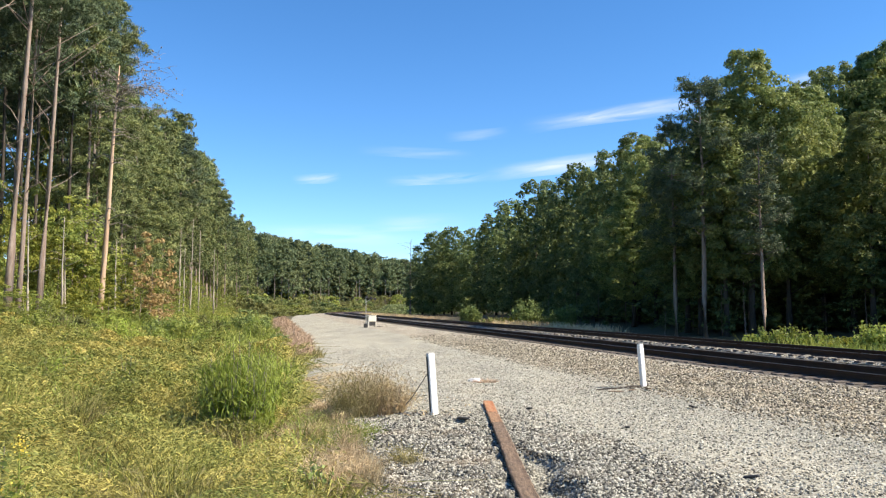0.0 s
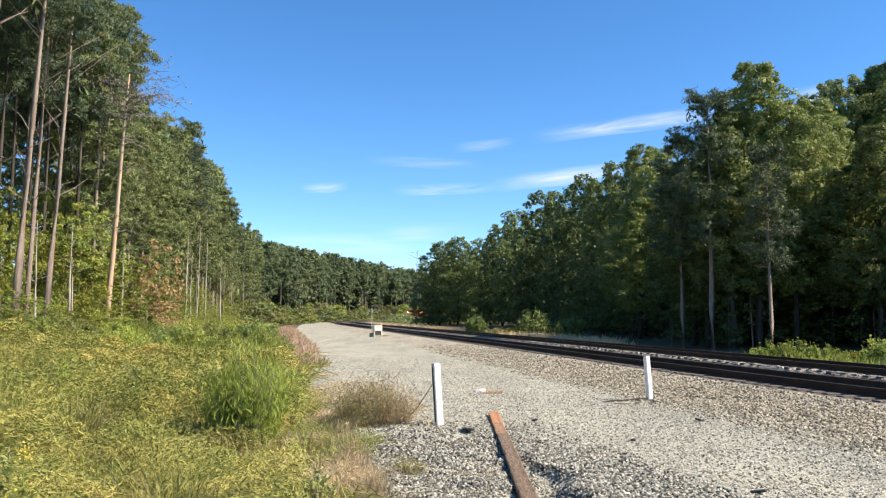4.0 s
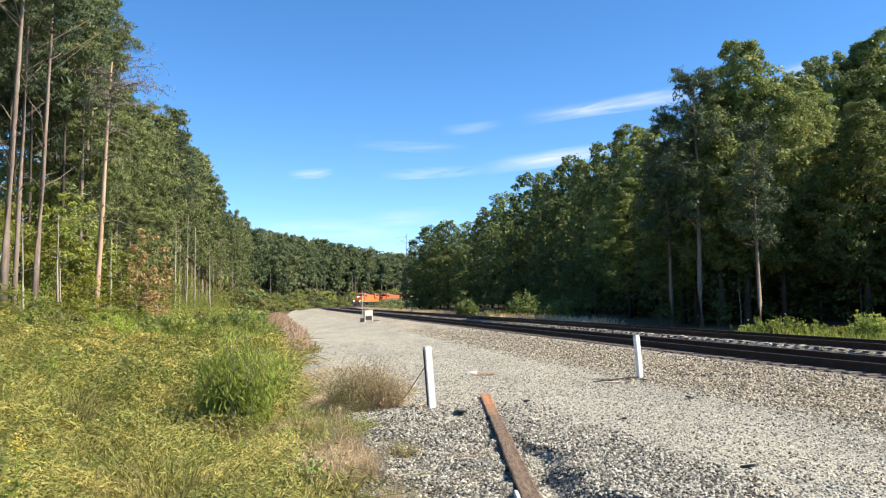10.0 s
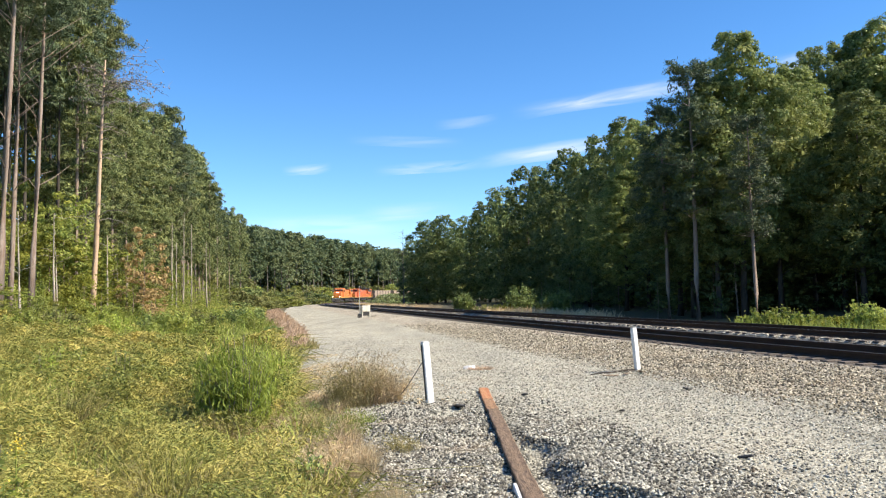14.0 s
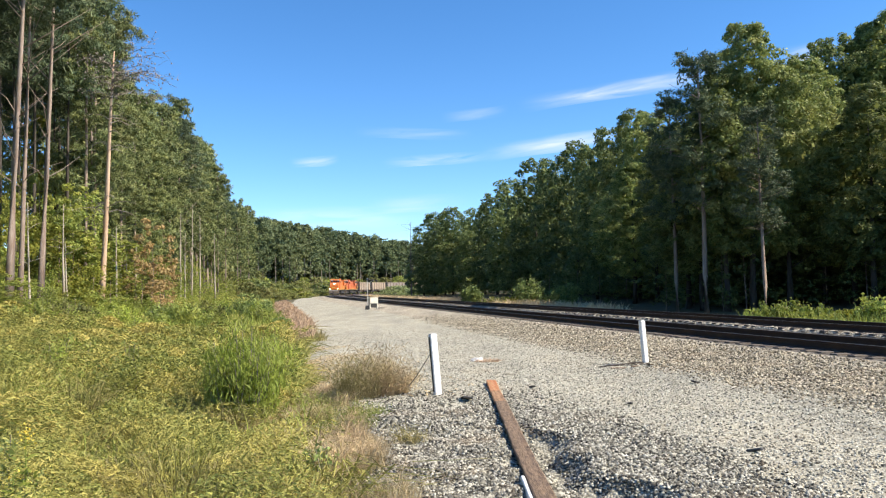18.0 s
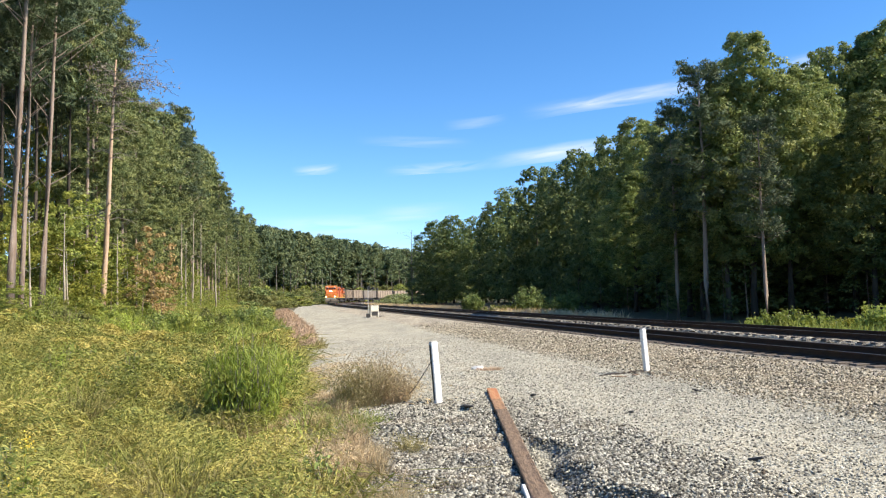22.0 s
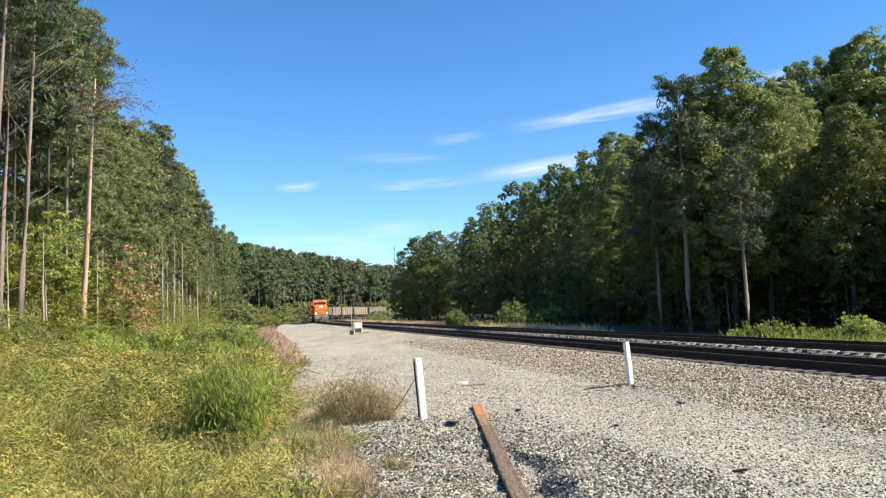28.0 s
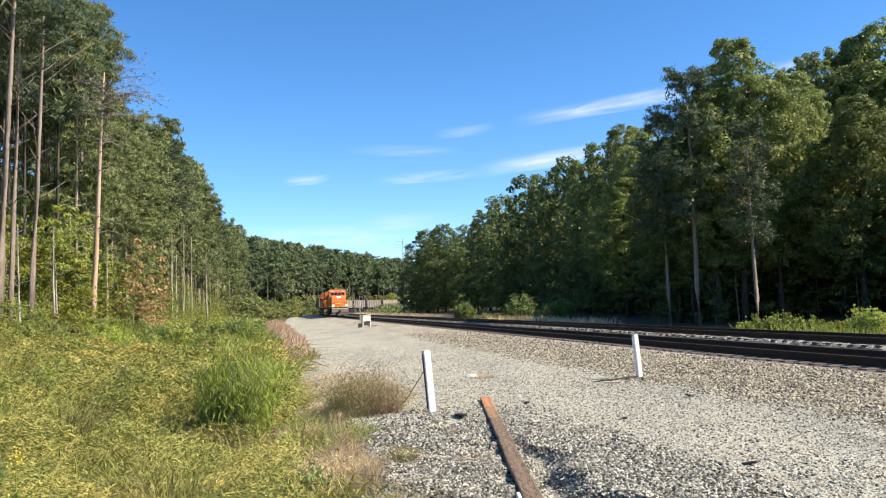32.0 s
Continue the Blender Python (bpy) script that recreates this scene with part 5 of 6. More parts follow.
# ---------------- posts and trackside things ----------------
M_WHITE = surface("weathered white paint", (0.74, 0.73, 0.70), (0.82, 0.81, 0.79), 3.0, 0.6, fine=25, bump=0.1, dirt=(0.45, 0.42, 0.36))
M_PLANK = surface("weathered plank", (0.115, 0.075, 0.05), (0.30, 0.205, 0.13), 5.0, 0.9, stretch=(6, 1.4, 6), fine=26, bump=0.7, dirt=(0.12, 0.08, 0.05))
M_PLANK_TAN = surface("tan worn plank", (0.20, 0.115, 0.065), (0.44, 0.25, 0.13), 4.0, 0.9, stretch=(6, 1.4, 6), fine=26, bump=0.6)
M_ORANGE_CUT = surface("orange stained plank end", (0.44, 0.15, 0.055), (0.50, 0.27, 0.13), 3.0, 0.85, stretch=(5, 1, 5), fine=25, bump=0.5, dirt=(0.26, 0.15, 0.08))
M_DARK = surface("dark painted steel", (0.03, 0.03, 0.032), (0.06, 0.058, 0.055), 3.0, 0.6, fine=30, bump=0.1)
M_STEEL = surface("grey galvanised steel", (0.46, 0.46, 0.45), (0.58, 0.58, 0.56), 3.0, 0.55, 0.15, fine=30, bump=0.1)
M_CREAM = surface("cream cabinet paint", (0.78, 0.745, 0.64), (0.84, 0.80, 0.70), 2.0, 0.55, fine=20, bump=0.05, dirt=(0.42, 0.36, 0.28))


def build_post(at, height, label):
    p = thing("marker_post", at, label, "marker post", "white trackside posts")
    part("shaft", box((0.15, 0.085, height + 0.3), (0, 0, height / 2 - 0.15), 0.012), M_WHITE, p)
    part("cap", box((0.135, 0.07, 0.02), (0, 0, height + 0.006), 0.006), M_STEEL, p, "worn bare wood top")
    return p


post = build_post(pose(-0.15, 13.75, 0.0, 0, 0, 42) @ pose(0, 0, 0, 0, 0, -42) @ pose(0, 0, 0, 0, -4, 0) @ pose(0, 0, 0, 0, 0, 42), 1.04, "white painted wooden post standing in the gravel edge")
part("wire", tube([(-0.08, 0, 0.72), (-0.2, 0.05, 0.56), (-0.36, 0.1, 0.36), (-0.5, 0.15, 0.22)], [0.008] * 4, 5), M_DARK, post, "slack dark stay wire")
# thin dark strip up nearly the whole left side of the post
part("bracket", box((0.012, 0.03, 0.94), (-0.081, 0, 0.53), 0.003), M_DARK, post)
build_post(pose(4.42, 17.6, 0.08, 0, -4, 0) @ pose(0, 0, 0, 0, 0, 42), 0.95, "white painted wooden post standing on the ballast slope")


def build_plank():
    a, b = Vector((0.805, 5.2, 0.02)), Vector((0.85, 15.2, 0.045))
    d = b - a
    ob = thing("timber", Matrix.Translation(a) @ d.to_track_quat("Y", "Z").to_matrix().to_4x4(), "long weathered timber lying on the gravel, orange end", "timber")
    l = d.length
    rnd = random.Random(44)
    def plank(y0, y1, bite):
        """A board with gnawed, uneven edges."""
        bm, rows = bmesh.new(), []
        n = max(4, int((y1 - y0) / 0.16))
        for k in range(n + 1):
            y = y0 + (y1 - y0) * k / n
            lo, hi = -0.094 + bite * rnd.random() ** 3, 0.094 - bite * rnd.random() ** 3
            sag = 0.012 * math.sin(y * 1.3) + rnd.uniform(-0.003, 0.003)
            rows.append([bm.verts.new((x, y + (rnd.uniform(-0.03, 0.03) if k == n else 0), z + sag)) for x, z in ((lo, -0.028), (hi, -0.028), (hi, 0.018), (hi - 0.012, 0.028), (0.03, 0.024), (-0.02, 0.03), (lo + 0.012, 0.027), (lo, 0.018))])
        for r0, r1 in zip(rows, rows[1:]):
            for i in range(8):
                bm.faces.new((r0[i], r0[(i + 1) % 8], r1[(i + 1) % 8], r1[i]))
        bm.faces.new(rows[0][::-1])
        bm.faces.new(rows[-1])
        bmesh.ops.recalc_face_normals(bm, faces=bm.faces)
        return bm
    part("board", plank(0, l - 2.8, 0.014), M_PLANK, ob, "grey-brown weathered board")
    part("board", plank(l - 2.796, l - 1.5, 0.014), M_PLANK_TAN, ob, "tan worn stretch of the board")
    part("board_end", plank(l - 1.496, l, 0.012), M_ORANGE_CUT, ob, "orange stained board end")
    part("batten", box((0.04, 2.3, 0.05), (-0.118, 1.2, -0.005), 0.008), M_WHITE, ob, "white painted batten along the side")


build_plank()


def build_signal_case():
    x, y = bearing(658, 70), 70.0
    z = ground_z(x, y)
    ob = thing("equipment_case", pose(x, y, z, 0, 0, 30) @ Matrix.Diagonal((1, 1, 0.85, 1)), "cream trackside equipment case on dark legs", "equipment case")
    body = part("body", box((0.78, 0.4, 0.6), (0, 0, 0.86), 0.03), M_CREAM, ob)
    part("door", box((0.35, 0.02, 0.5), (-0.19, -0.21, 0.86), 0.006), M_CREAM, body)
    part("door", box((0.35, 0.02, 0.5), (0.19, -0.21, 0.86), 0.006), M_CREAM, body)
    part("roof", box((0.86, 0.48, 0.05), (0, 0, 1.18), 0.015), M_CREAM, ob)
    part("skirt", box((0.6, 0.3, 0.4), (0.02, 0, 0.36), 0.01), M_DARK, ob, "dark open base")
    for sx in (-0.35, 0.35):
        part("leg", box((0.08, 0.36, 0.62), (sx, 0, 0.28), 0.005), M_CREAM, ob)
    part("cable_duct", box((0.7, 0.18, 0.12), (0.8, 0.1, 0.05), 0.02), M_DARK, ob)
    mast = thing("signal_mast", pose(bearing(648, 69.6), 69.6, ground_z(bearing(648, 69.6), 69.6), 0, 0, 12), "thin grey mast with a small dark signal arm", "mast")
    part("pole", tube([(0, 0, -0.2), (0, 0, 2.75)], [0.036, 0.03], 10), M_STEEL, mast)
    part("base", box((0.34, 0.34, 0.5), (0, 0, 0.1), 0.02), M_DARK, mast)
    arm = part("arm", tube([(0, 0, 2.62), (0.9, 0, 2.5)], [0.03, 0.03], 6), M_DARK, mast)
    for k, dx in enumerate((0.12, 0.45, 0.82)):
        lamp = part("lamp_head", box((0.15, 0.15, 0.22), (dx, 0, 2.66 - 0.09 * k), 0.03), M_DARK, arm)
    part("brace", tube([(0, 0, 2.2), (0.55, 0, 2.55)], [0.018, 0.018], 5), M_STEEL, mast)


build_signal_case()


def build_litter():
    rnd = random.Random(33)
    M_SHEET = surface("white plastic", (0.72, 0.72, 0.70), (0.82, 0.82, 0.80), 6.0, 0.5, fine=30, bump=0.3)
    x, y = bearing(840, 19.8), 19.8
    ob = thing("plastic_scrap", pose(x, y, ground_z(x, y) + 0.01), "crumpled white plastic scrap on the gravel", "litter")
    bm = bmesh.new()
    bmesh.ops.create_icosphere(bm, subdivisions=2, radius=0.13)
    for v in bm.verts:
        v.co = Vector((v.co.x * 1.3, v.co.y * 0.8, abs(v.co.z) * 0.6)) * (1 + 0.5 * noise.noise(v.co * 14))
    part("sheet", bm, M_SHEET, ob)
    for k, (px, depth, s) in enumerate(((818, 12.9, 0.16), (935, 14.3, 0.07), (1320, 8.5, 0.08), (1222, 14.0, 0.1), (1105, 12.0, 0.05))):
        x = bearing(px, depth)
        ob = thing("bark_piece", pose(x, depth, ground_z(x, depth) + 0.03, 0, 0, rnd.uniform(0, 180)), "dark flat piece of bark on the gravel", "debris", "dark debris on the gravel")
        part("slab", box((s * 2, s, 0.03), (0, 0, 0), 0.01, (8, 12, 0)), M_DARK, ob)
    for k in range(3):
        x, y = 3.6 + k * 0.35, 16.6 + k * 0.1
        ob = thing("broken_lath", pose(x, y, ground_z(x, y) + 0.045, 0, 4, 40 + 25 * k), "broken grey lath lying by the post", "debris", "laths by the post")
        part("lath", box((0.5, 0.04, 0.02), (0, 0, 0), 0.004), M_PLANK, ob)
    # dark rods added along the post's shadow to make it read darker
    shadow_bar = thing("fallen_branch", pose(3.3, 17.2, 0.0), "dark rod added to deepen the post's cast shadow", "branch")
    pts = [(0, 0, 0.075), (0.22, 0.1, 0.085), (0.5, 0.16, 0.09), (0.78, 0.3, 0.11), (1.05, 0.36, 0.125)]
    limb = part("limb", tube(pts, [0.012, 0.02, 0.024, 0.026, 0.022], 6), M_BARK_DARK, shadow_bar)
    part("twig", tube([(0.62, 0.0, 0.085), (0.8, 0.06, 0.1), (1.0, 0.2, 0.12)], [0.01, 0.014, 0.015], 5), M_BARK_DARK, limb)
    x, y = bearing(858, 19.6), 19.6
    tuft("grass_tuft", pose(x, y, ground_z(x, y)), 0.4, 0.16, 520, M_RED, "flat orange-brown dead grass on the gravel", "grass tuft", 91, 2.2)


build_litter()


def build_bare_tree():
    rnd = np.random.default_rng(55)
    x, y = bearing(726, 208), 208
    ob = thing("bare_tree", pose(x, y, ground_z(x, y) - 0.2), "bare grey leafless tree between the woods", "dead tree")
    part("trunk", trunk_mesh(rnd, 20.5, 0.2, 0.02, 44, 0.35, 4.2), M_TWIG, ob)


build_bare_tree()


# ---------------- clouds ----------------
def cloud_material():
    m, n, p = nodes_of("thin cloud")
    v = coords(n, "Generated", (1, 1, 1))
    sep = n.nodes.new("ShaderNodeSeparateXYZ")
    n.links.new(v, sep.inputs[0])
    info = n.nodes.new("ShaderNodeObjectInfo")

    def maths(op, a, b=None):
        k = n.nodes.new("ShaderNodeMath")
        k.operation = op
        for i, q in enumerate((a, b)):
            if q is None:
                continue
            if isinstance(q, (int, float)):
                k.inputs[i].default_value = q
            else:
                n.links.new(q, k.inputs[i])
        return k.outputs[0]

    def hump(axis):
        c = maths("SUBTRACT", maths("MULTIPLY", sep.outputs[axis], 2.0), 1.0)
        return maths("SUBTRACT", 1.0, maths("MULTIPLY", c, c))
    obj = coords(n, "Object", (0.0035, 0.0, 0.028))
    t = add(n, "ShaderNodeTexNoise", Scale=1.4, Detail=4.0, Roughness=0.5, Distortion=0.9)
    t.noise_dimensions = "4D"
    n.links.new(obj, t.inputs["Vector"])
    n.links.new(maths("MULTIPLY", info.outputs["Random"], 40.0), t.inputs["W"])
    wisps = ramp(n, t.outputs[0], [(0.30, (0, 0, 0)), (0.80, (1, 1, 1))])
    soft = maths("MULTIPLY", hump(2), hump(2))
    alpha = maths("MULTIPLY", maths("MULTIPLY", hump(0), maths("MULTIPLY", soft, hump(0))), wisps)
    sepc = n.nodes.new("ShaderNodeSeparateColor")
    n.links.new(info.outputs["Color"], sepc.inputs[0])
    alpha = maths("MULTIPLY", alpha, sepc.outputs[0])
    # the cloud's sunlit white is put in as emission
    glow, clear, mix = add(n, "ShaderNodeEmission", Strength=0.62), n.nodes.new("ShaderNodeBsdfTransparent"), n.nodes.new("ShaderNodeMixShader")
    glow.inputs[0].default_value = (0.92, 0.96, 1.0, 1)
    n.links.new(alpha, mix.inputs[0])
    n.links.new(clear.outputs[0], mix.inputs[1])
    n.links.new(glow.outputs[0], mix.inputs[2])
    n.links.new(mix.outputs[0], n.nodes["Material Output"].inputs[0])
    return m


M_CLOUD = cloud_material()


def cloud(x0, y0, x1, y1, thick, strength):
    """A thin streak very far off between two bearings."""
    d = 2400.0
    k = d / 1400
    a, b = Vector(((x0 - 784) * k, d, 1.8 + (548 - y0) * k)), Vector(((x1 - 784) * k, d, 1.8 + (548 - y1) * k))
    l, h = (b - a).length, thick * k
    nx, nz = 24, 4
    verts = [((i / nx - 0.5) * l, 30 * math.sin(3 * i / nx), (j / nz - 0.5) * h + 0.12 * h * math.sin(5 * i / nx)) for j in range(nz + 1) for i in range(nx + 1)]
    faces = [(j * (nx + 1) + i, j * (nx + 1) + i + 1, (j + 1) * (nx + 1) + i + 1, (j + 1) * (nx + 1) + i) for j in range(nz) for i in range(nx)]
    ob = link_mesh("cloud", verts, faces, M_CLOUD)
    ob.color = (strength, strength, strength, 1)
    m = (a + b) / 2
    ob.matrix_world = pose(m.x, m.y, m.z, 0, -math.degrees(math.atan2(b.z - a.z, b.x - a.x)), 0)
    ob.visible_shadow = False
    tagged(ob, "thin white streak of high cloud in the blue sky", "cloud", "streaks of cloud", "structure")


for row in ((915, 223, 1275, 167, 32, 0.8), (1090, 196, 1320, 160, 36, 0.6), (850, 310, 1110, 272, 34, 0.85), (960, 292, 1120, 270, 30, 0.8), (670, 321, 885, 306, 22, 0.95), (510, 318, 605, 308, 20, 1.0),
            (620, 262, 850, 269, 22, 0.32), (780, 241, 910, 225, 22, 0.35), (380, 419, 780, 414, 44, 0.45), (640, 399, 840, 387, 34, 0.4), (1390, 153, 1510, 122, 46, 0.8)):
    cloud(*row)


# ---------------- the train ----------------
def paint(name, a, b, dirt, rough=0.45):
    return surface(name, a, b, 0.9, rough, fine=9, bump=0.03, dirt=dirt)


M_ORANGE = paint("orange locomotive paint", (0.68, 0.185, 0.045), (0.75, 0.235, 0.06), (0.38, 0.12, 0.05))
M_REDDISH = paint("faded orange locomotive paint", (0.50, 0.115, 0.04), (0.57, 0.15, 0.055), (0.35, 0.10, 0.04))
M_BLACK = paint("sooty black underframe", (0.025, 0.023, 0.022), (0.05, 0.045, 0.04), (0.07, 0.055, 0.04), 0.8)
M_ROOF = paint("dark sooty roof", (0.05, 0.045, 0.04), (0.09, 0.075, 0.06), (0.03, 0.03, 0.03), 0.8)
M_STRIPE = paint("yellow stripe", (0.72, 0.50, 0.08), (0.78, 0.56, 0.1), (0.4, 0.3, 0.1))
M_TAN = surface("dusty tan wagon side", (0.29, 0.225, 0.165), (0.38, 0.30, 0.22), 0.7, 0.8, stretch=(1, 1, 0.4), fine=8, bump=0.1, dirt=(0.18, 0.13, 0.10))
M_GREY = surface("dusty grey wagon side", (0.20, 0.165, 0.14), (0.27, 0.23, 0.19), 0.7, 0.8, stretch=(1, 1, 0.4), fine=8, bump=0.1, dirt=(0.11, 0.08, 0.06))
M_RIB = surface("dusty wagon rib", (0.19, 0.145, 0.105), (0.26, 0.205, 0.15), 1.5, 0.8, fine=8, bump=0.1)
M_COAL = surface("coal load", (0.012, 0.012, 0.012), (0.03, 0.03, 0.03), 2.0, 0.7, fine=8, bump=0.8)
M_GLASS, gn, gp = nodes_of("dark cab glass")
gp.inputs["Base Color"].default_value, gp.inputs["Roughness"].default_value = (0.015, 0.018, 0.02, 1), 0.08
M_LAMP, ln, lp = nodes_of("headlight glow")
lp.inputs["Base Color"].default_value = (1, 0.95, 0.8, 1)
lp.inputs["Emission Color"].default_value, lp.inputs["Emission Strength"].default_value = (1.0, 0.84, 0.55, 1), 6.0

WHEELS = []


def build_truck(parent, y, axles, radius):
    truck = part("truck", box((2.3, axles[-1] - axles[0] + 1.2, 0.3), (0, y, 0.72), 0.03), M_BLACK, parent)
    for sx in (-1.08, 1.08):
        part("side_frame", box((0.16, axles[-1] - axles[0] + 1.3, 0.42), (sx, y, 0.6), 0.05), M_BLACK, truck)
    for a in axles:
        bm = disc(radius, 0.13, (-0.755, 0, 0), "X", 18)
        disc(radius, 0.13, (0.755, 0, 0), "X", 18, bm)
        disc(radius + 0.03, 0.03, (-0.69, 0, 0), "X", 18, bm)
        disc(radius + 0.03, 0.03, (0.69, 0, 0), "X", 18, bm)
        disc(0.09, 2.1, (0, 0, 0), "X", 10, bm)
        w = part("wheelset", bm, M_BLACK, truck, "worn steel wheelset")
        w.location = (0, y + a, radius)
        w["radius"] = radius


def prism(section, x0, x1, bm=None):
    """A section in the y-z plane drawn out across."""
    bm = bm or bmesh.new()
    a, b = [bm.verts.new((x0, y, z)) for y, z in section], [bm.verts.new((x1, y, z)) for y, z in section]
    n = len(section)
    bm.faces.new(a)
    bm.faces.new(b[::-1])
    for i in range(n):
        bm.faces.new((a[i], b[i], b[(i + 1) % n], a[(i + 1) % n]))
    bmesh.ops.recalc_face_normals(bm, faces=bm.faces)
    return bm


def build_locomotive(colour, label, lamp, lit):
    """Facing +y, railhead at z = 0, middle at y = 0, 22.3 m over the couplers."""
    ob = thing("locomotive", Matrix(), label, "locomotive", "locomotives of the train")
    part("underframe", box((3.05, 20.9, 0.34), (0, 0, 1.42), 0.04), M_BLACK, ob)
    part("sill_stripe", box((3.07, 20.5, 0.1), (0, 0, 1.62), 0.01), M_STRIPE, ob, "yellow stripe along the sill")
    hood = part("hood", box((1.95, 12.6, 2.45), (0, -2.6, 2.88), 0.12), colour, ob)
    part("hood_roof", box((1.7, 12.4, 0.14), (0, -2.6, 4.14), 0.05), M_ROOF, hood, "sooty dark roof")
    for k in range(7):
        for sx in (-0.985, 0.985):
            part("hood_door", box((0.03, 1.3, 1.7), (sx, 1.9 - 1.5 * k, 2.75), 0.01), colour, hood)
    part("radiator", prism([(-8.9, 3.05), (-4.9, 3.05), (-4.6, 3.5), (-4.6, 4.55), (-8.9, 4.55)], -1.5, 1.5), colour, ob, "flared radiator housing")
    part("radiator_grille", box((3.04, 3.4, 0.75), (0, -6.8, 3.95), 0.01), M_ROOF, ob, "black radiator grille")
    for y in (-8.0, -6.6, -5.3):
        part("fan", disc(0.62, 0.12, (0, y, 4.6), "Z", 18), M_ROOF, ob)
    part("exhaust_stack", box((0.5, 0.9, 0.3), (0, -1.2, 4.33), 0.03), M_BLACK, ob)
    part("dynamic_brake_hatch", box((1.9, 2.6, 0.35), (0, 1.6, 4.2), 0.06), colour, ob)
    cab = part("cab", prism([(3.7, 1.6), (6.5, 1.6), (6.5, 3.35), (6.25, 4.45), (5.9, 4.68), (3.9, 4.68), (3.7, 4.5)], -1.5, 1.5), colour, ob)
    part("cab_roof", prism([(6.2, 4.52), (5.88, 4.74), (3.85, 4.74), (3.75, 4.6)], -1.38, 1.38), colour, cab)
    for sx in (-0.95, -0.32, 0.32, 0.95):
        part("windscreen", box((0.5, 0.05, 0.42), (sx, 6.4, 4.0), 0.02, (12.5, 0, 0)), M_GLASS, cab)
    for sx in (-1.51, 1.51):
        part("side_window", box((0.04, 1.5, 0.6), (sx, 5.1, 3.75), 0.02), M_GLASS, cab)
    nose = part("nose", prism([(6.3, 1.6), (8.9, 1.6), (9.0, 2.5), (8.85, 3.15), (8.5, 3.5), (6.3, 3.6)], -1.25, 1.25), colour, ob)
    part("nose_door", box((0.7, 0.05, 1.5), (-0.4, 8.97, 2.2), 0.02, (6, 0, 0)), colour, nose)
    part("nose_emblem", box((0.9, 0.03, 0.55), (0.25, 8.95, 2.45), 0.01, (8, 0, 0)), M_STRIPE, nose, "pale emblem shape on the nose")
    part("headlight_casing", box((0.8, 0.2, 0.42), (0, 8.74, 3.3), 0.05), M_ROOF, nose)
    for sx in (-0.2, 0.2):
        part("headlight", disc(0.13, 0.1, (sx, 8.86, 3.3), "Y", 18), lamp, nose, lit + " headlight")
    for sx in (-0.95, 0.95):
        part("number_board", box((0.5, 0.05, 0.22), (sx, 6.33, 4.36), 0.01), M_WHITE, cab, "pale number board")
    part("front_platform", box((3.0, 1.7, 0.16), (0, 9.7, 1.5), 0.02), M_BLACK, ob)
    for sx in (-1.15, 1.15):
        part("ditch_light", disc(0.13, 0.1, (sx, 10.46, 1.86), "Y", 14), lamp, ob, lit + " ditch light")
    part("pilot_plate", box((2.9, 0.14, 0.75), (0, 10.45, 1.02), 0.03), M_TAN, ob, "dusty tan pilot plate")
    part("pilot_stripe", box((2.7, 0.03, 0.12), (0, 10.53, 1.3), 0.01), M_WHITE, ob, "white stripe across the pilot")
    part("snow_plow", prism([(10.4, 0.16), (10.85, 0.16), (10.58, 0.62), (10.4, 0.62)], -1.3, 1.3), M_ROOF, ob)
    for y, s in ((10.75, 1), (-10.75, -1)):
        part("coupler", box((0.32, 0.8, 0.3), (0, y, 0.92), 0.05), M_BLACK, ob)
    for sx in (-1.42, 1.42):
        rail = part("handrail", tube([(sx, 3.6, 2.65), (sx, -10.2, 2.65)], [0.022, 0.022], 5), M_STRIPE, ob)
        for k in range(9):
            part("stanchion", tube([(sx, 3.4 - 1.68 * k, 1.6), (sx, 3.4 - 1.68 * k, 2.65)], [0.02, 0.02], 5), M_STRIPE, rail)
        front = part("grab_rail", tube([(sx, 8.9, 2.65), (sx, 10.4, 2.6), (sx, 10.45, 1.6)], [0.022] * 3, 5), M_STRIPE, ob)
        for y in (10.0, -10.0):
            for k in range(3):
                part("step", box((0.3, 0.6, 0.04), (sx, y, 0.55 + 0.33 * k), 0.005), M_BLACK, ob)
    part("rear_hood", box((2.0, 1.3, 2.2), (0, -9.5, 2.75), 0.15), colour, ob)
    part("fuel_tank", box((2.7, 6.0, 0.85), (0, -0.3, 0.8), 0.18), M_BLACK, ob)
    part("horn", tube([(0.3, 4.6, 4.9), (0.3, 5.3, 4.92)], [0.05, 0.1], 8), M_STRIPE, ob)
    build_truck(ob, 6.9, (-2.0, 0.0, 2.0), 0.52)
    build_truck(ob, -6.9, (-2.0, 0.0, 2.0), 0.52)
    return ob


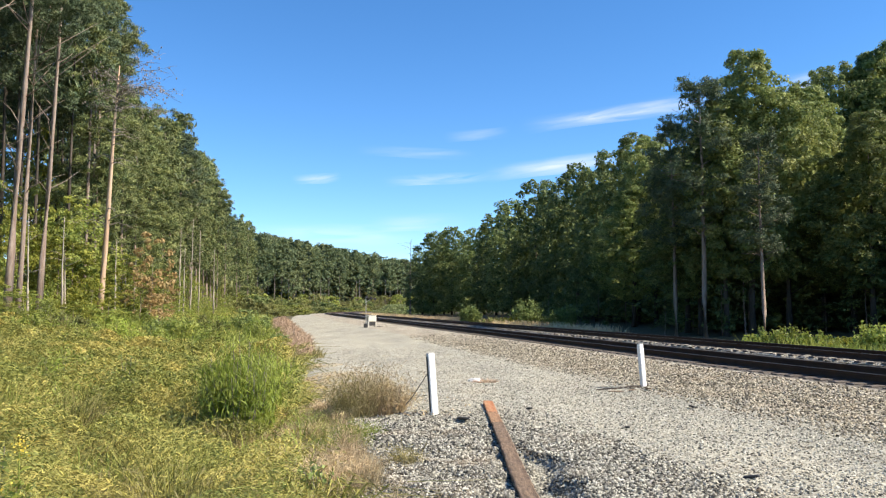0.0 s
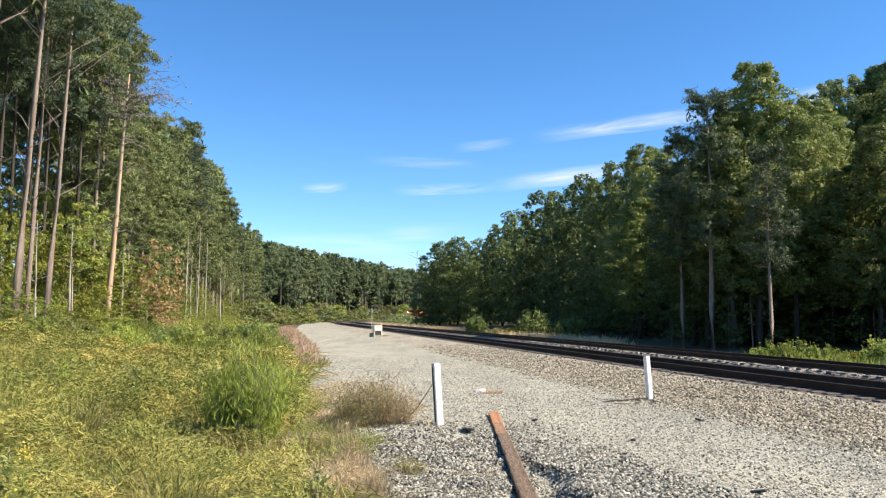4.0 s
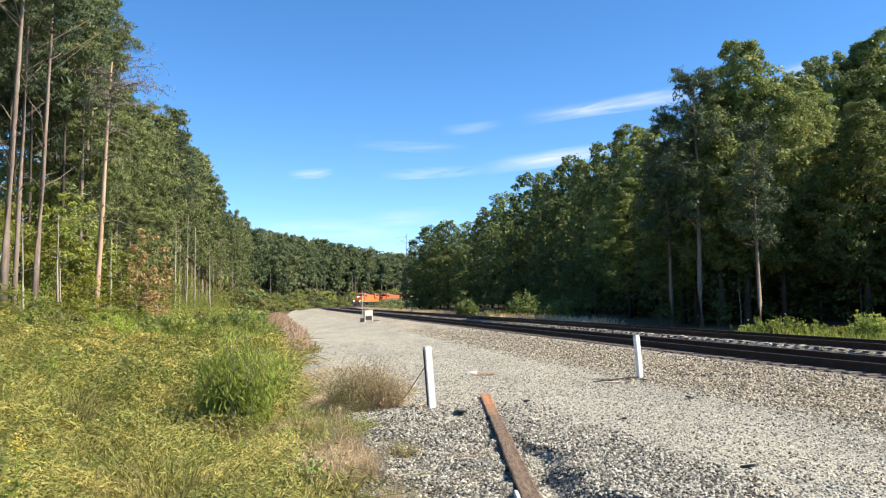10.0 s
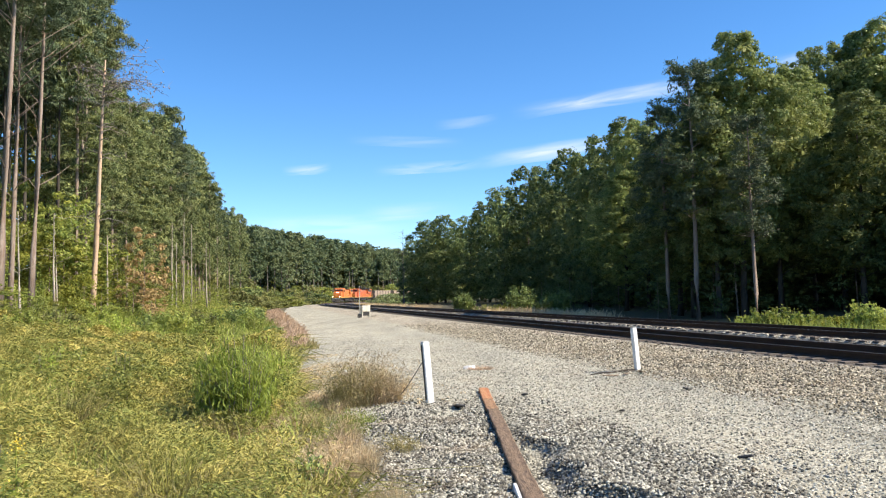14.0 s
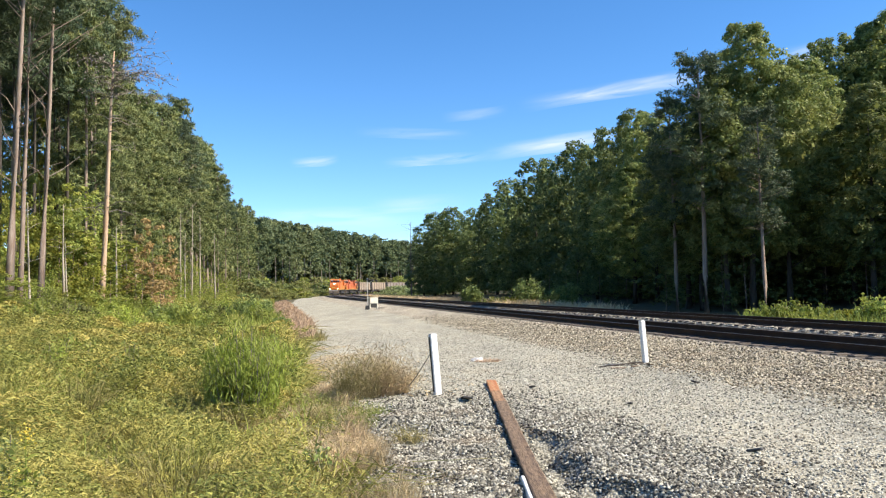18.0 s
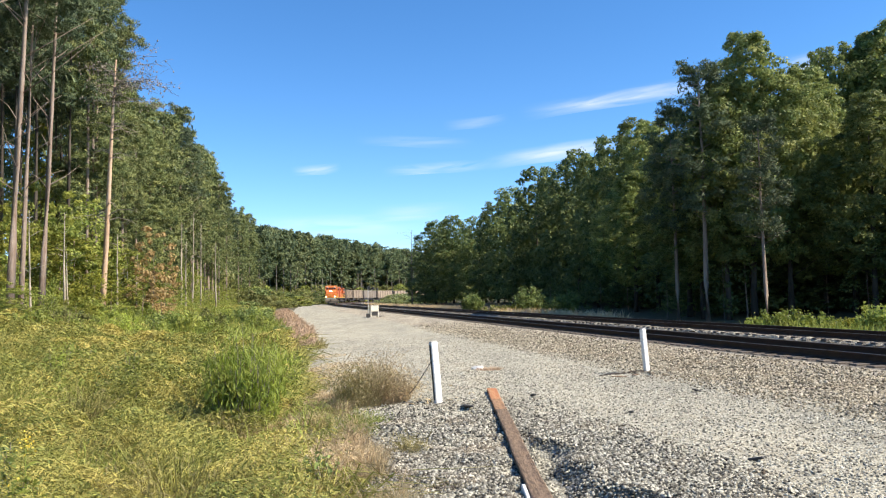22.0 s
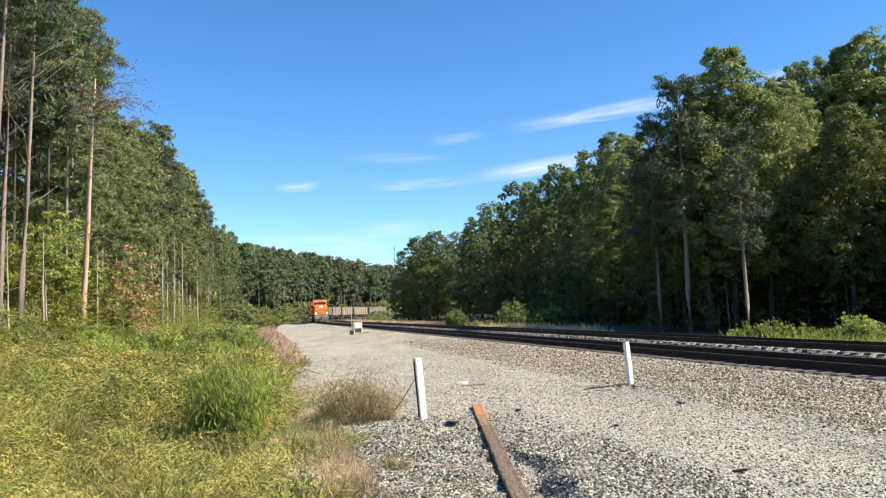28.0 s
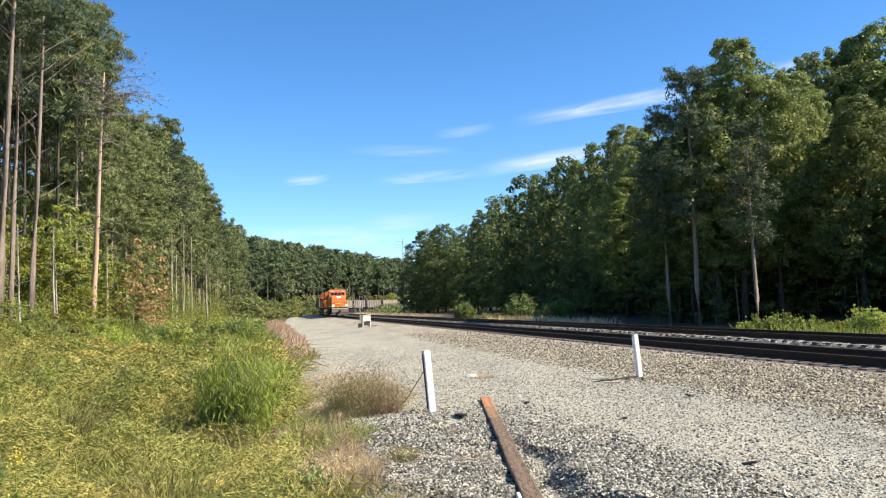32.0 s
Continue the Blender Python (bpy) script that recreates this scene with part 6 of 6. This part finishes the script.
def build_wagon(colour, label):
    """Open coal wagon, 16.2 m over the couplers."""
    ob = thing("coal_wagon", Matrix(), label, "rail wagon", "coal wagons of the train")
    for sx in (-1.5, 1.5):
        side = part("side_wall", box((0.06, 14.6, 2.55), (sx, 0, 2.65), 0.01), colour, ob)
        for k in range(7):
            part("rib", box((0.2, 0.24, 2.5), (sx * 1.045, -7.1 + 14.2 * k / 6, 2.62), 0.02), M_BLACK if k in (0, 6) else M_RIB, side)
        part("top_chord", box((0.16, 14.8, 0.16), (sx * 1.01, 0, 3.96), 0.02), colour, side)
    for sy in (-7.3, 7.3):
        end = part("end_wall", box((3.0, 0.06, 2.55), (0, sy, 2.65), 0.01), colour, ob)
        for sx in (-0.9, -0.3, 0.3, 0.9):
            part("end_post", box((0.12, 0.12, 2.5), (sx, sy * 1.012, 2.62), 0.01), colour, end)
    part("floor_pan", box((2.95, 14.5, 0.1), (0, 0, 1.42), 0.01), colour, ob)
    part("tub", prism([(-5.4, 1.4), (-4.4, 0.75), (-1.0, 0.75), (-0.3, 1.4), (0.3, 1.4), (1.0, 0.75), (4.4, 0.75), (5.4, 1.4)], -0.9, 0.9), colour, ob)
    bm = bmesh.new()
    bmesh.ops.create_grid(bm, x_segments=8, y_segments=28, size=1.0, matrix=Matrix.Diagonal((1.44, 7.2, 1, 1)))
    for v in bm.verts:
        e = min(1.0, (1.44 - abs(v.co.x)) * 1.2, (7.2 - abs(v.co.y)) * 0.6)
        v.co.z = 3.45 + 0.55 * e + 0.12 * noise.noise(v.co * 0.9)
    part("coal_load", bm, M_COAL, ob, "heaped black coal")
    part("centre_sill", box((0.4, 15.4, 0.35), (0, 0, 1.05), 0.03), M_BLACK, ob)
    for sy in (-7.75, 7.75):
        part("coupler", box((0.3, 0.7, 0.28), (0, sy, 0.92), 0.05), M_BLACK, ob)
    build_truck(ob, 5.9, (-0.89, 0.89), 0.46)
    build_truck(ob, -5.9, (-0.89, 0.89), 0.46)
    return ob


train = [(build_locomotive(M_ORANGE, "orange diesel locomotive leading a coal train, headlights on", M_LAMP, "glowing"), 22.3, 6.9), (build_locomotive(M_REDDISH, "faded orange diesel locomotive, second in the train", M_GLASS, "unlit"), 22.3, 6.9)]
tan, grey = build_wagon(M_TAN, "dusty tan open coal wagon with ribbed sides"), build_wagon(M_GREY, "dusty grey open coal wagon with ribbed sides")
for k in range(10):
    proto = grey if k in (2, 6, 7) else tan
    first = (k == 0 and proto is tan) or (k == 2)
    train.append((proto if first else copy_thing(proto, Matrix()), 16.2, 5.9))

# where the leading coupler is, second by second: time, depth of that place on the track
HEAD_T = (0, 6, 10, 13, 17, 20, 24, 28, 32)
HEAD_P = ((-8.5, 338), (-23.4, 311), (-29.95, 288), (-32.75, 266), (-32.9, 240), (-31.4, 218), (-27.6, 193), (-22.2, 166), (-16.9, 139.5))
HEAD_S = [float(cs[int(np.argmin((cx - x) ** 2 + (cy - y) ** 2))]) for x, y in HEAD_P]
HEAD = np.polyfit(HEAD_T, HEAD_S, 4)


def vehicle_pose(t, back, length, bogie):
    """The pose of a vehicle whose front coupler is back metres behind the train's head."""
    s = float(np.polyval(HEAD, t)) + back + length / 2
    a, b = along(s - bogie, 0, RAIL_TOP), along(s + bogie, 0, RAIL_TOP)
    m = ((a - b).to_track_quat("Y", "Z")).to_matrix().to_4x4()
    return Matrix.Translation((a + b) / 2) @ m


def motions():
    back = 0.0
    for ob, length, bogie in train:
        walk(ob, [(k / 2, vehicle_pose(k / 2, back, length, bogie)) for k in range(65)])
        back += length
        for w in [o for o in ob.children_recursive if o.name.startswith("wheelset")]:
            at, r = w.location.copy(), w["radius"]
            run = [(k / 10, -math.degrees((float(np.polyval(HEAD, 0)) - float(np.polyval(HEAD, k / 10))) / r)) for k in range(321)]
            walk(w, [(t, pose(at.x, at.y, at.z, a, 0, 0)) for t, a in run])


motions()
